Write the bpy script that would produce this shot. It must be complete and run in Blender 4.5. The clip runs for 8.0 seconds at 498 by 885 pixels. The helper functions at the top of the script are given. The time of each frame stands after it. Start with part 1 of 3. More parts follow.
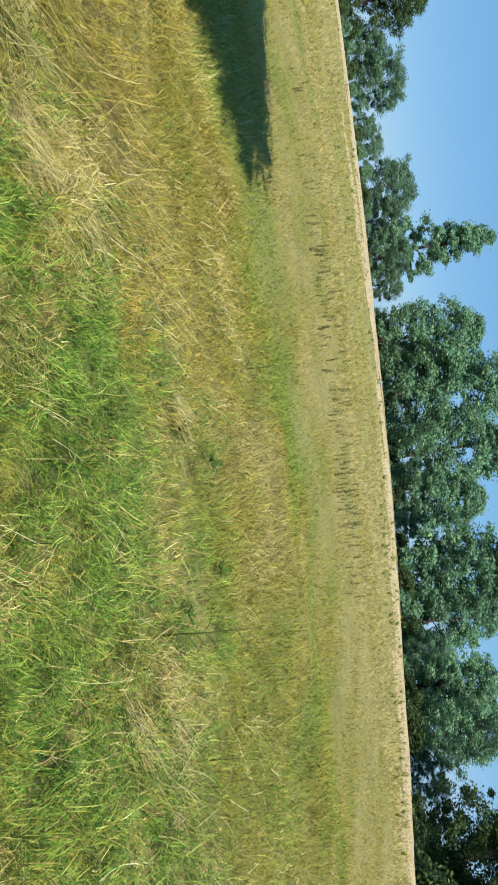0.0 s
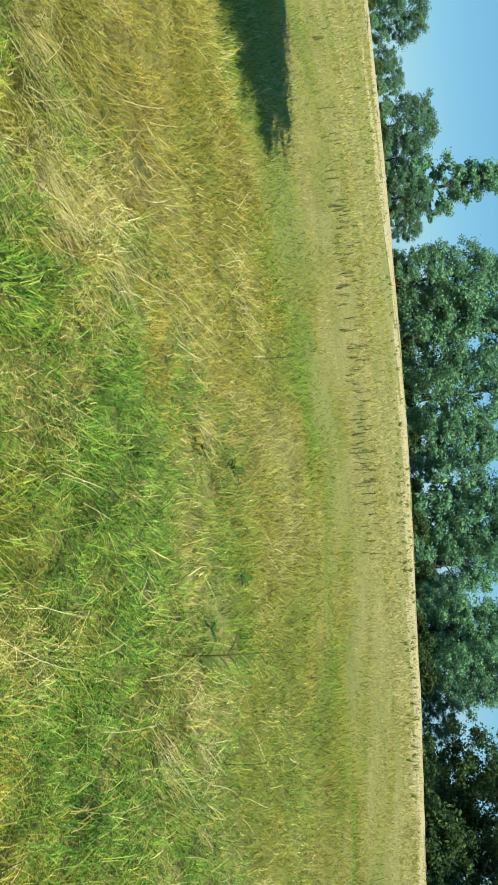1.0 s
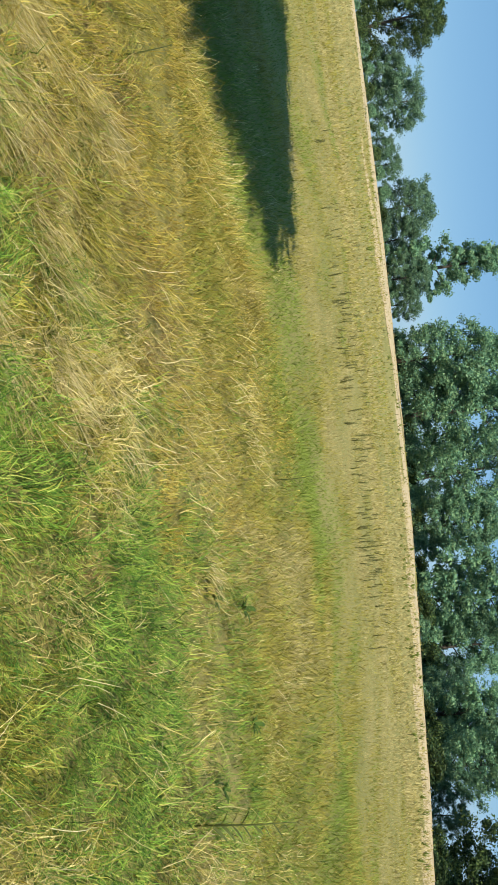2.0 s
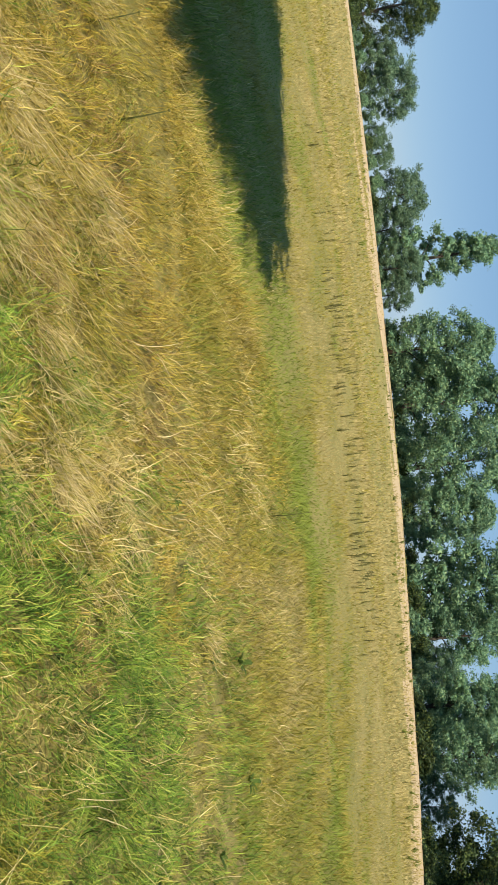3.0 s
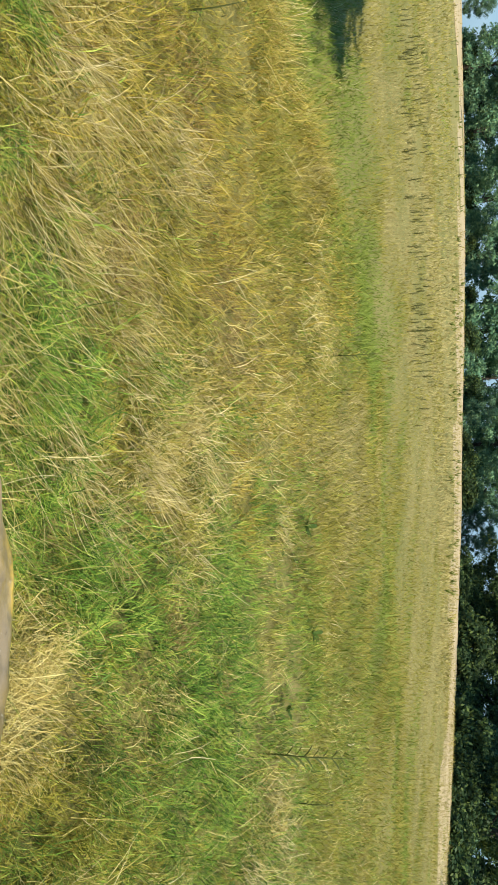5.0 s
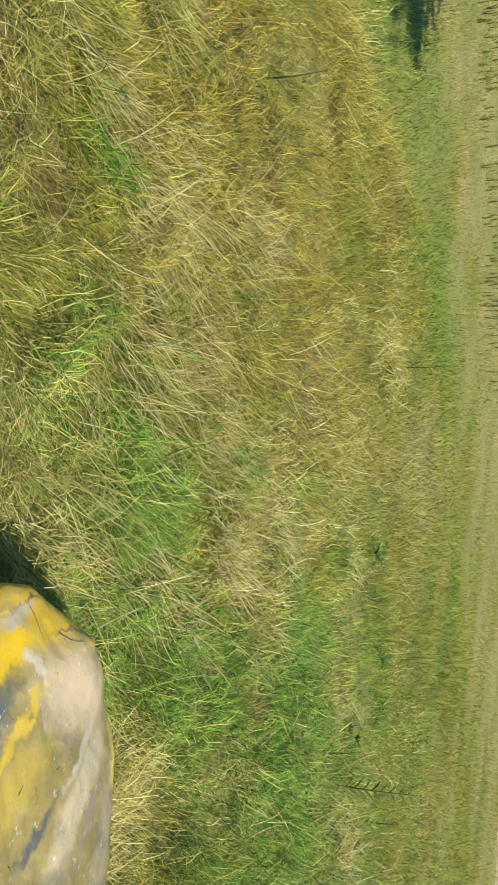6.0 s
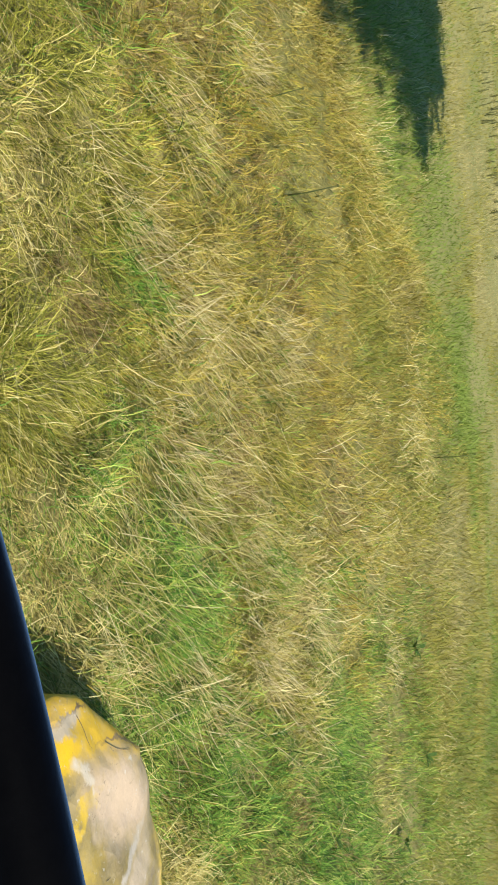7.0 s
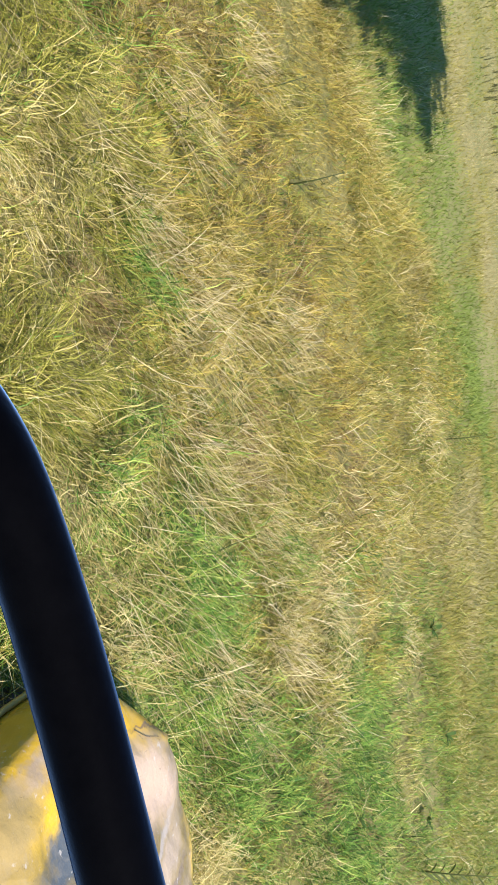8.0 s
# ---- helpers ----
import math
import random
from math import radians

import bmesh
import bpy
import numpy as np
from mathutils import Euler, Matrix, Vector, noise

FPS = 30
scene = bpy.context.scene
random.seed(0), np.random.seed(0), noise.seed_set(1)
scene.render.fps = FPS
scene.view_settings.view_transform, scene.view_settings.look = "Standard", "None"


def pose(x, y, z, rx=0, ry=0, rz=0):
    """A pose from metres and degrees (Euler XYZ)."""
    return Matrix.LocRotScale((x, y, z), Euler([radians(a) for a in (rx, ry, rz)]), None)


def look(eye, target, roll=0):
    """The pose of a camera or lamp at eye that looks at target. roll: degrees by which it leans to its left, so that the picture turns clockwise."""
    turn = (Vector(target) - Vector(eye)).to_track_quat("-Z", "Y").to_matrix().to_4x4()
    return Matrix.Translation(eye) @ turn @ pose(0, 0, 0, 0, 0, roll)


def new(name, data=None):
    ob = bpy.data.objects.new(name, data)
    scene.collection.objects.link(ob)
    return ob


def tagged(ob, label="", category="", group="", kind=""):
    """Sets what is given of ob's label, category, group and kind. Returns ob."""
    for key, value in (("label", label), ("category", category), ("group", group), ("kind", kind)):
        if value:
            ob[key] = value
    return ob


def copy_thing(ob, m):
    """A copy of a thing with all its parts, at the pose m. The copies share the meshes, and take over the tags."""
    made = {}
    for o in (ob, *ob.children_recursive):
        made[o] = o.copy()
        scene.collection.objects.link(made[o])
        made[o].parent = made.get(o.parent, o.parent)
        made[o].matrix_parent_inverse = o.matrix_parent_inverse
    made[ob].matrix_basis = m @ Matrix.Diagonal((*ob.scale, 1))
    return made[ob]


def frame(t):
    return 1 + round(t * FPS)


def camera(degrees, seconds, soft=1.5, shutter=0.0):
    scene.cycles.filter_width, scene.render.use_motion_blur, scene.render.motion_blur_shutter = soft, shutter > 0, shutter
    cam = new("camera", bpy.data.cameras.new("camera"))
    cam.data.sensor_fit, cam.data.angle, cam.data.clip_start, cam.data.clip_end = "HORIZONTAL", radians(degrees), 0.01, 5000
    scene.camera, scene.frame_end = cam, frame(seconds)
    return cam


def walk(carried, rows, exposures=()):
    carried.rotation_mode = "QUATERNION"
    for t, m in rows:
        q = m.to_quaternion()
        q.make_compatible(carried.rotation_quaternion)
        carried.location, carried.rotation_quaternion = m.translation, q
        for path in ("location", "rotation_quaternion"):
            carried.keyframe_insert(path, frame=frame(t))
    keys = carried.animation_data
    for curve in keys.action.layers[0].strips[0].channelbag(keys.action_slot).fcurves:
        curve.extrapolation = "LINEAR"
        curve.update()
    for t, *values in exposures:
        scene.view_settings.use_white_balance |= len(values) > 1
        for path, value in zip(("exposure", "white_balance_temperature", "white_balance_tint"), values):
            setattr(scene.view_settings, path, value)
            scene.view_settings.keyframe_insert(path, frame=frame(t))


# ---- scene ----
cam = camera(31.55, 8.0, soft=1.4, shutter=0.1)


def upright(x, y, z, yaw, pitch, lean):
    """A pose whose picture lies on its side: sky to the right. Yaw to the left, pitch up, in degrees."""
    a, b = radians(yaw), radians(pitch)
    eye = Vector((x, y, z))
    return look(eye, eye + Vector((-math.sin(a) * math.cos(b), math.cos(a) * math.cos(b), math.sin(b))), 90 + lean)


PATH = [
    (0.0, 0.000, 0.059, 2.601, 3.69, -10.27, -6.58),
    (0.5, -0.372, 0.034, 2.622, -4.16, -11.87, -5.27),
    (1.0, -0.742, -0.049, 2.632, -0.30, -11.67, -5.60),
    (1.5, -1.098, 0.046, 2.574, 4.33, -11.37, -6.54),
    (1.7, -1.244, -0.021, 2.585, 4.57, -11.34, -6.57),
    (2.8, -2.037, 0.029, 2.611, 3.75, -11.01, -6.86),
    (3.0, -2.187, 0.008, 2.599, 3.41, -10.79, -6.33),
    (3.5, -2.534, -0.031, 2.605, 2.68, -10.84, -6.10),
    (4.0, -2.922, -0.067, 2.598, -1.57, -11.22, -5.28),
    (4.5, -3.311, -0.176, 2.610, -8.65, -12.20, -3.55),
    (4.7, -3.482, -0.101, 2.599, -11.98, -13.20, -2.53),
    (5.8, -4.772, 0.144, 2.550, -18.61, -18.73, 0.45),
    (6.0, -4.795, 0.139, 2.546, -18.44, -19.78, 0.34),
    (6.5, -4.852, 0.084, 2.592, -16.45, -20.41, -0.63),
    (7.0, -4.879, 0.011, 2.600, -11.83, -21.49, -4.55),
    (7.5, -4.897, -0.048, 2.604, -8.23, -21.60, -8.40),
    (8.0, -4.923, -0.052, 2.607, -12.79, -22.26, -5.88),
]
walk(cam, [(t, upright(*row)) for t, *row in PATH], exposures=[(0.0, 0.43, 6650, 7), (0.5, 0.47, 7000, -8), (1.0, 0.49, 6900, -11), (1.5, 0.42, 6700, -3), (2.8, 0.40, 7750, 16), (4.5, 0.45, 7400, 12), (6.0, 0.34, 6850, -2), (6.5, 0.36, 6850, -1), (7.0, 0.50, 6650, 8), (7.5, 0.68, 6150, 21), (8.0, 0.73, 6120, 21)])

# ---- light ----
SUN_EL, SUN_AZ = radians(47), radians(157)  # azimuth clockwise from +y: behind, a little to the right
to_sun = Vector((math.sin(SUN_AZ) * math.cos(SUN_EL), math.cos(SUN_AZ) * math.cos(SUN_EL), math.sin(SUN_EL)))
world = bpy.data.worlds.new("world")
scene.world = world
world.use_nodes = True
wn = world.node_tree
sky = wn.nodes.new("ShaderNodeTexSky")
sky.sky_type, sky.sun_disc = "NISHITA", False
sky.sun_elevation, sky.sun_rotation = SUN_EL, SUN_AZ
sky.air_density, sky.dust_density, sky.ozone_density = 0.6, 0.0, 4.0
clear = wn.nodes.new("ShaderNodeMix")  # an even, clear summer blue
clear.data_type = "RGBA"
clear.inputs[0].default_value = 0.78
wn.links.new(sky.outputs[0], clear.inputs[6])
clear.inputs[7].default_value = (0.98, 2.5, 4.5, 1)
wn.links.new(clear.outputs[2], wn.nodes["Background"].inputs[0])
wn.nodes["Background"].inputs[1].default_value = 0.115
sun = new("sun", bpy.data.lights.new("sun", "SUN"))
sun.data.energy, sun.data.angle, sun.data.color = 4.9, radians(0.53), (1.0, 0.95, 0.86)
sun.matrix_world = look(to_sun * 50, (0, 0, 0))


# ---- materials ----
def nodes_of(name):
    m = bpy.data.materials.new(name)
    m.use_nodes = True
    nt = m.node_tree
    return m, nt, nt.nodes["Principled BSDF"]


def ramp(nt, fac, stops, mode="LINEAR"):
    r = nt.nodes.new("ShaderNodeValToRGB")
    r.color_ramp.interpolation = mode
    e = r.color_ramp.elements
    while len(e) < len(stops):
        e.new(0.5)
    for el, (p, c) in zip(e, stops):
        el.position, el.color = p, (*c, 1)
    nt.links.new(fac, r.inputs[0])
    return r.outputs[0]


def noise_node(nt, scale, detail=4, rough=0.55, coords=None):
    n = nt.nodes.new("ShaderNodeTexNoise")
    n.inputs["Scale"].default_value, n.inputs["Detail"].default_value, n.inputs["Roughness"].default_value = scale, detail, rough
    if coords is None:
        coords = nt.nodes.new("ShaderNodeNewGeometry").outputs["Position"]
    nt.links.new(coords, n.inputs["Vector"])
    return n.outputs[0]


def mix_colour(nt, fac, a, b, how="MIX"):
    n = nt.nodes.new("ShaderNodeMix")
    n.data_type, n.blend_type = "RGBA", how
    for sock, v in ((n.inputs[0], fac), (n.inputs[6], a), (n.inputs[7], b)):
        if isinstance(v, bpy.types.NodeSocket):
            nt.links.new(v, sock)
        elif isinstance(v, tuple):
            sock.default_value = (*v, 1)
        else:
            sock.default_value = v
    return n.outputs[2]


def bump(nt, bsdf, height, strength, distance):
    b = nt.nodes.new("ShaderNodeBump")
    b.inputs["Strength"].default_value, b.inputs["Distance"].default_value = strength, distance
    nt.links.new(height, b.inputs["Height"])
    nt.links.new(b.outputs[0], bsdf.inputs["Normal"])


def leaf_material(name, stops, patch=1.2, through_light=0.35, rough=0.55, low=0.75, high=1.25):
    """Thin plant matter: colour by piece and by patch, and light coming through."""
    m, nt, b = nodes_of(name)
    geo = nt.nodes.new("ShaderNodeNewGeometry")
    col = ramp(nt, geo.outputs["Random Per Island"], stops)
    shade = ramp(nt, noise_node(nt, patch, 3), [(0.3, (low,) * 3), (0.7, (high,) * 3)])
    col = mix_colour(nt, 1.0, col, shade, "MULTIPLY")
    nt.links.new(col, b.inputs["Base Color"])
    b.inputs["Roughness"].default_value = rough
    b.inputs["Specular IOR Level"].default_value = 0.18
    tr = nt.nodes.new("ShaderNodeBsdfTranslucent")
    nt.links.new(col, tr.inputs[0])
    mx = nt.nodes.new("ShaderNodeMixShader")
    mx.inputs[0].default_value = through_light
    nt.links.new(b.outputs[0], mx.inputs[1])
    nt.links.new(tr.outputs[0], mx.inputs[2])
    nt.links.new(mx.outputs[0], nt.nodes["Material Output"].inputs[0])
    return m


GREEN = leaf_material("green_blades", [(0.0, (0.026, 0.064, 0.008)), (0.4, (0.118, 0.245, 0.034)), (0.75, (0.255, 0.41, 0.058)), (1.0, (0.50, 0.54, 0.12))], patch=4.5, through_light=0.2, low=0.58, high=1.3)
OLIVE = leaf_material("olive_blades", [(0.0, (0.05, 0.06, 0.007)), (0.5, (0.25, 0.25, 0.028)), (1.0, (0.52, 0.47, 0.10))], patch=4.5, through_light=0.2, low=0.58, high=1.3)
GOLD = leaf_material("golden_blades", [(0.0, (0.10, 0.065, 0.008)), (0.45, (0.41, 0.305, 0.042)), (1.0, (0.66, 0.53, 0.14))], patch=4.5, through_light=0.2, low=0.6, high=1.3)
STRAW = leaf_material("straw_blades", [(0.0, (0.30, 0.22, 0.065)), (0.5, (0.63, 0.52, 0.17)), (1.0, (0.80, 0.70, 0.33))], patch=3.5, through_light=0.2, rough=0.45, low=0.65, high=1.25)
# the bluish part of this leaf colour is painted-in haze of distance
LEAF = leaf_material("tree_leaves", [(0.0, (0.066, 0.155, 0.098)), (0.5, (0.13, 0.275, 0.165)), (1.0, (0.255, 0.405, 0.21))], patch=0.35, through_light=0.3, rough=0.45, low=0.7, high=1.3)
LEAF_BLUE = leaf_material("willow_leaves", [(0.0, (0.06, 0.135, 0.09)), (0.5, (0.11, 0.215, 0.135)), (1.0, (0.19, 0.30, 0.17))], patch=0.35, through_light=0.3, rough=0.4, low=0.75, high=1.25)
# darker than LEAF: the deep shade within the wood is put into this colour
LEAF_DARK = leaf_material("shaded_leaves", [(0.0, (0.025, 0.052, 0.026)), (0.6, (0.055, 0.105, 0.042)), (1.0, (0.15, 0.21, 0.06))], patch=0.35, through_light=0.3, low=0.65, high=1.35)
WEED = leaf_material("broad_leaves", [(0.0, (0.04, 0.08, 0.015)), (0.5, (0.085, 0.145, 0.025)), (1.0, (0.16, 0.23, 0.05))], patch=6, through_light=0.25)
BROWN = leaf_material("brown_blades", [(0.0, (0.11, 0.065, 0.02)), (0.5, (0.28, 0.19, 0.07)), (1.0, (0.48, 0.36, 0.16))], patch=3.5, through_light=0.2)
BLEACHED = leaf_material("bleached_stalks", [(0.0, (0.44, 0.34, 0.15)), (0.5, (0.68, 0.56, 0.28)), (1.0, (0.84, 0.74, 0.44))], patch=3.5, through_light=0.2, rough=0.4)
DRY_DOCK = leaf_material("dock_stalks", [(0.0, (0.10, 0.11, 0.035)), (0.6, (0.16, 0.165, 0.055)), (1.0, (0.24, 0.21, 0.08))], through_light=0.15)
DOCK = leaf_material("weed_leaves", [(0.0, (0.06, 0.075, 0.022)), (0.6, (0.10, 0.12, 0.036)), (1.0, (0.16, 0.155, 0.055))], through_light=0.15)


def earth_material():
    m, nt, b = nodes_of("meadow_ground")
    fine = ramp(nt, noise_node(nt, 9.0, 6, 0.7), [(0.3, (0.05, 0.048, 0.014)), (0.5, (0.16, 0.14, 0.04)), (0.7, (0.33, 0.27, 0.095))])
    broad = ramp(nt, noise_node(nt, 0.16, 5, 0.6), [(0.35, (0.24, 0.25, 0.055)), (0.55, (0.37, 0.33, 0.10)), (0.7, (0.48, 0.40, 0.16))])
    nt.links.new(mix_colour(nt, 0.55, fine, broad), b.inputs["Base Color"])
    b.inputs["Roughness"].default_value = 0.95
    bump(nt, b, noise_node(nt, 14.0, 6, 0.7), 0.9, 0.06)
    return m


def margin_material():
    m, nt, b = nodes_of("dry_margin")
    col = ramp(nt, noise_node(nt, 0.5, 6, 0.65), [(0.3, (0.38, 0.30, 0.165)), (0.55, (0.52, 0.41, 0.25)), (0.75, (0.60, 0.49, 0.32))])
    nt.links.new(col, b.inputs["Base Color"])
    b.inputs["Roughness"].default_value = 0.95
    bump(nt, b, noise_node(nt, 4.0, 5, 0.7), 0.8, 0.1)
    return m


def bark_material():
    m, nt, b = nodes_of("bark")
    col = ramp(nt, noise_node(nt, 3.0, 6, 0.7), [(0.3, (0.03, 0.027, 0.022)), (0.7, (0.10, 0.088, 0.07))])
    nt.links.new(col, b.inputs["Base Color"])
    b.inputs["Roughness"].default_value = 0.9
    bump(nt, b, noise_node(nt, 8.0, 5, 0.7), 0.8, 0.05)
    return m


def worn_paint():
    """Yellow paint on dented sheet metal, rubbed through to pale filler and greyish streaks, with mud and scratches;
    one blue-grey patch is a painted shadow.
    """
    m, nt, b = nodes_of("worn_yellow_paint")
    tc = nt.nodes.new("ShaderNodeTexCoord").outputs["Object"]

    def shifted(vec, scale, amount):
        """Coordinates made uneven by noise, so that the patches get ragged edges."""
        n = nt.nodes.new("ShaderNodeTexNoise")
        n.inputs["Scale"].default_value, n.inputs["Detail"].default_value, n.inputs["Roughness"].default_value = scale, 4, 0.6
        nt.links.new(tc, n.inputs["Vector"])
        sub = nt.nodes.new("ShaderNodeVectorMath")
        sub.operation = "SUBTRACT"
        nt.links.new(n.outputs["Color"], sub.inputs[0])
        sub.inputs[1].default_value = (0.5, 0.5, 0.5)
        mad = nt.nodes.new("ShaderNodeVectorMath")
        mad.operation = "MULTIPLY_ADD"
        nt.links.new(sub.outputs[0], mad.inputs[0])
        mad.inputs[1].default_value = (amount, amount, 0)
        nt.links.new(vec, mad.inputs[2])
        return mad.outputs[0]

    ragged = shifted(shifted(tc, 6.0, 0.20), 22.0, 0.09)

    def patch(x, y, long, wide, turn, soft=0.42):
        """An oval patch at (x, y), in metres and degrees."""
        mp = nt.nodes.new("ShaderNodeMapping")
        mp.vector_type = "TEXTURE"
        nt.links.new(ragged, mp.inputs[0])
        mp.inputs["Location"].default_value = (x, y, 0)
        mp.inputs["Rotation"].default_value = (0, 0, radians(turn))
        mp.inputs["Scale"].default_value = (long, wide, 60)
        d = nt.nodes.new("ShaderNodeVectorMath")
        d.operation = "LENGTH"
        nt.links.new(mp.outputs[0], d.inputs[0])
        return ramp(nt, d.outputs["Value"], [(0.5 - soft * 0.5, (1, 1, 1)), (0.5 + soft * 0.5, (0, 0, 0))])

    col = ramp(nt, noise_node(nt, 3.2, 6, 0.62, ragged), [(0.32, (0.19, 0.14, 0.055)), (0.5, (0.30, 0.215, 0.06)), (0.68, (0.39, 0.29, 0.125))])
    for colour, where in (
        ((0.50, 0.31, 0.02), (-3.62, 2.1, 1.0, 0.20, 88)), ((0.36, 0.265, 0.16), (-3.54, 2.03, 0.54, 0.085, 93)), ((0.70, 0.43, 0.015), (-3.425, 2.06, 0.74, 0.19, 98)), ((0.40, 0.28, 0.09), (-3.45, 1.66, 0.34, 0.22, 90)), ((0.60, 0.37, 0.02), (-3.39, 2.47, 0.52, 0.27, 51)),
        # the blue-grey oval at (-3.25, 1.91) paints in a shadow lying on the cover
        ((0.53, 0.39, 0.26), (-3.13, 2.42, 0.50, 0.27, 48)), ((0.60, 0.50, 0.37), (-3.30, 2.25, 0.15, 0.06, 25)), ((0.09, 0.105, 0.11), (-3.25, 1.91, 0.44, 0.12, 108)), ((0.56, 0.37, 0.04), (-3.18, 2.07, 0.42, 0.05, 103)),
        ((0.46, 0.39, 0.30), (-2.90, 2.38, 0.26, 0.06, 112)), ((0.12, 0.11, 0.09), (-2.82, 2.06, 0.30, 0.06, 103)), ((0.47, 0.36, 0.235), (-2.73, 2.30, 0.62, 0.15, 120)), ((0.27, 0.20, 0.13), (-2.64, 2.40, 0.36, 0.06, 126)),
        ((0.70, 0.47, 0.08), (-2.70, 2.665, 0.48, 0.12, 172)), ((0.30, 0.23, 0.14), (-2.45, 2.45, 0.46, 0.14, 150)), ((0.27, 0.17, 0.06), (-3.29, 2.52, 0.26, 0.018, 55)), ((0.16, 0.10, 0.04), (-3.51, 2.31, 0.20, 0.02, 78)), ((0.44, 0.35, 0.24), (-3.50, 2.25, 0.16, 0.06, 80)), ((0.44, 0.30, 0.05), (-3.02, 1.95, 0.50, 0.16, 98)), ((0.20, 0.16, 0.10), (-2.5, 1.9, 0.6, 0.2, 100)),
    ):
        col = mix_colour(nt, patch(*where), col, colour)
    smear = ramp(nt, noise_node(nt, 9.0, 6, 0.7, ragged), [(0.52, (0, 0, 0)), (0.70, (0.35, 0.35, 0.35))])
    col = mix_colour(nt, smear, col, (0.42, 0.34, 0.22))
    chips = ramp(nt, noise_node(nt, 42.0, 5, 0.7, ragged), [(0.63, (0, 0, 0)), (0.68, (0.6, 0.6, 0.6))])
    col = mix_colour(nt, chips, col, (0.10, 0.07, 0.04))
    flakes = ramp(nt, noise_node(nt, 26.0, 5, 0.7, tc), [(0.62, (0, 0, 0)), (0.67, (0.7, 0.7, 0.7))])
    col = mix_colour(nt, flakes, col, (0.58, 0.52, 0.42))
    nt.links.new(col, b.inputs["Base Color"])
    nt.links.new(ramp(nt, noise_node(nt, 7.0, 5, 0.6, tc), [(0.35, (0.30,) * 3), (0.65, (0.62,) * 3)]), b.inputs["Roughness"])
    crease = nt.nodes.new("ShaderNodeTexVoronoi")  # kinks of a sheet that was bent and beaten flat
    crease.feature = "DISTANCE_TO_EDGE"
    crease.inputs["Scale"].default_value = 5.0
    nt.links.new(shifted(tc, 3.0, 0.10), crease.inputs["Vector"])
    kinks = ramp(nt, crease.outputs["Distance"], [(0.0, (0, 0, 0)), (0.3, (1, 1, 1))], "EASE")
    bump(nt, b, mix_colour(nt, 0.65, kinks, noise_node(nt, 8.0, 5, 0.55, tc)), 0.5, 0.03)
    return m


def plain(name, a, c, scale, rough, metal=0.0):
    m, nt, b = nodes_of(name)
    nt.links.new(ramp(nt, noise_node(nt, scale, 5, 0.6), [(0.3, a), (0.7, c)]), b.inputs["Base Color"])
    b.inputs["Roughness"].default_value, b.inputs["Metallic"].default_value = rough, metal
    bump(nt, b, noise_node(nt, scale * 3, 4), 0.15, 0.003)
    return m


EARTH, MARGIN, BARK, PAINT = earth_material(), margin_material(), bark_material(), worn_paint()
EDGING = plain("yellow_edging", (0.34, 0.24, 0.07), (0.55, 0.36, 0.07), 9.0, 0.55)
HOLLOW_BLACK = plain("hollow_black", (0.006, 0.006, 0.007), (0.012, 0.012, 0.014), 20.0, 0.45)
# nearly no colour or gloss: the shade over the rail is put into the material
RAIL = plain("black_rail_sky_sheen", (0.0010, 0.0010, 0.0013), (0.0018, 0.0018, 0.0022), 30.0, 0.6)
RAIL.node_tree.nodes["Principled BSDF"].inputs["Specular IOR Level"].default_value = 0.004
rail_bsdf = RAIL.node_tree.nodes["Principled BSDF"]
# blue sheen imitates the sky reflected along the edge of the tube
rail_bsdf.inputs["Sheen Weight"].default_value, rail_bsdf.inputs["Sheen Roughness"].default_value = 0.28, 0.32
rail_bsdf.inputs["Sheen Tint"].default_value = (0.25, 0.5, 1.0, 1)


# ---- helpers for meshes ----
def part(name, bm, material, parent=None, label=""):
    me = bpy.data.meshes.new(name)
    bm.to_mesh(me)
    bm.free()
    me.materials.append(material)
    ob = new(name, me)
    ob.parent = parent
    if label:
        tagged(ob, label)
    return ob


def empty(name, x, y, z):
    ob = new(name)
    ob.location = (x, y, z)
    return ob


def tri_mesh(name, verts, tris, mats, index=None):
    """A mesh from arrays of corners and triangles."""
    me = bpy.data.meshes.new(name)
    me.vertices.add(len(verts))
    me.vertices.foreach_set("co", np.asarray(verts, np.float32).ravel())
    me.loops.add(3 * len(tris))
    me.loops.foreach_set("vertex_index", np.asarray(tris, np.int32).ravel())
    me.polygons.add(len(tris))
    me.polygons.foreach_set("loop_start", np.arange(0, 3 * len(tris), 3, dtype=np.int32))
    for m in mats:
        me.materials.append(m)
    if index is not None:
        me.polygons.foreach_set("material_index", np.asarray(index, np.int32))
    me.update(calc_edges=True)
    return me


def tube(bm, points, radii, sides=8, caps=True):
    """A tapered tube along points."""
    rings = []
    pts = [Vector(p) for p in points]
    for i, p in enumerate(pts):
        d = (pts[min(i + 1, len(pts) - 1)] - pts[max(i - 1, 0)]).normalized()
        side = d.cross(Vector((0.3, 0.9, 0.31))).normalized()
        up = side.cross(d)
        rings.append([bm.verts.new(p + float(radii[i]) * (math.cos(a) * side + math.sin(a) * up)) for a in (2 * math.pi * k / sides for k in range(sides))])
    for r, s in zip(rings, rings[1:]):
        for k in range(sides):
            bm.faces.new((r[k], r[(k + 1) % sides], s[(k + 1) % sides], s[k])).smooth = True
    if caps:
        bm.faces.new(rings[0][::-1])
        bm.faces.new(rings[-1])
    return rings


# ---- ground ----
def smooth(t):
    t = np.clip(t, 0, 1)
    return t * t * (3 - 2 * t)


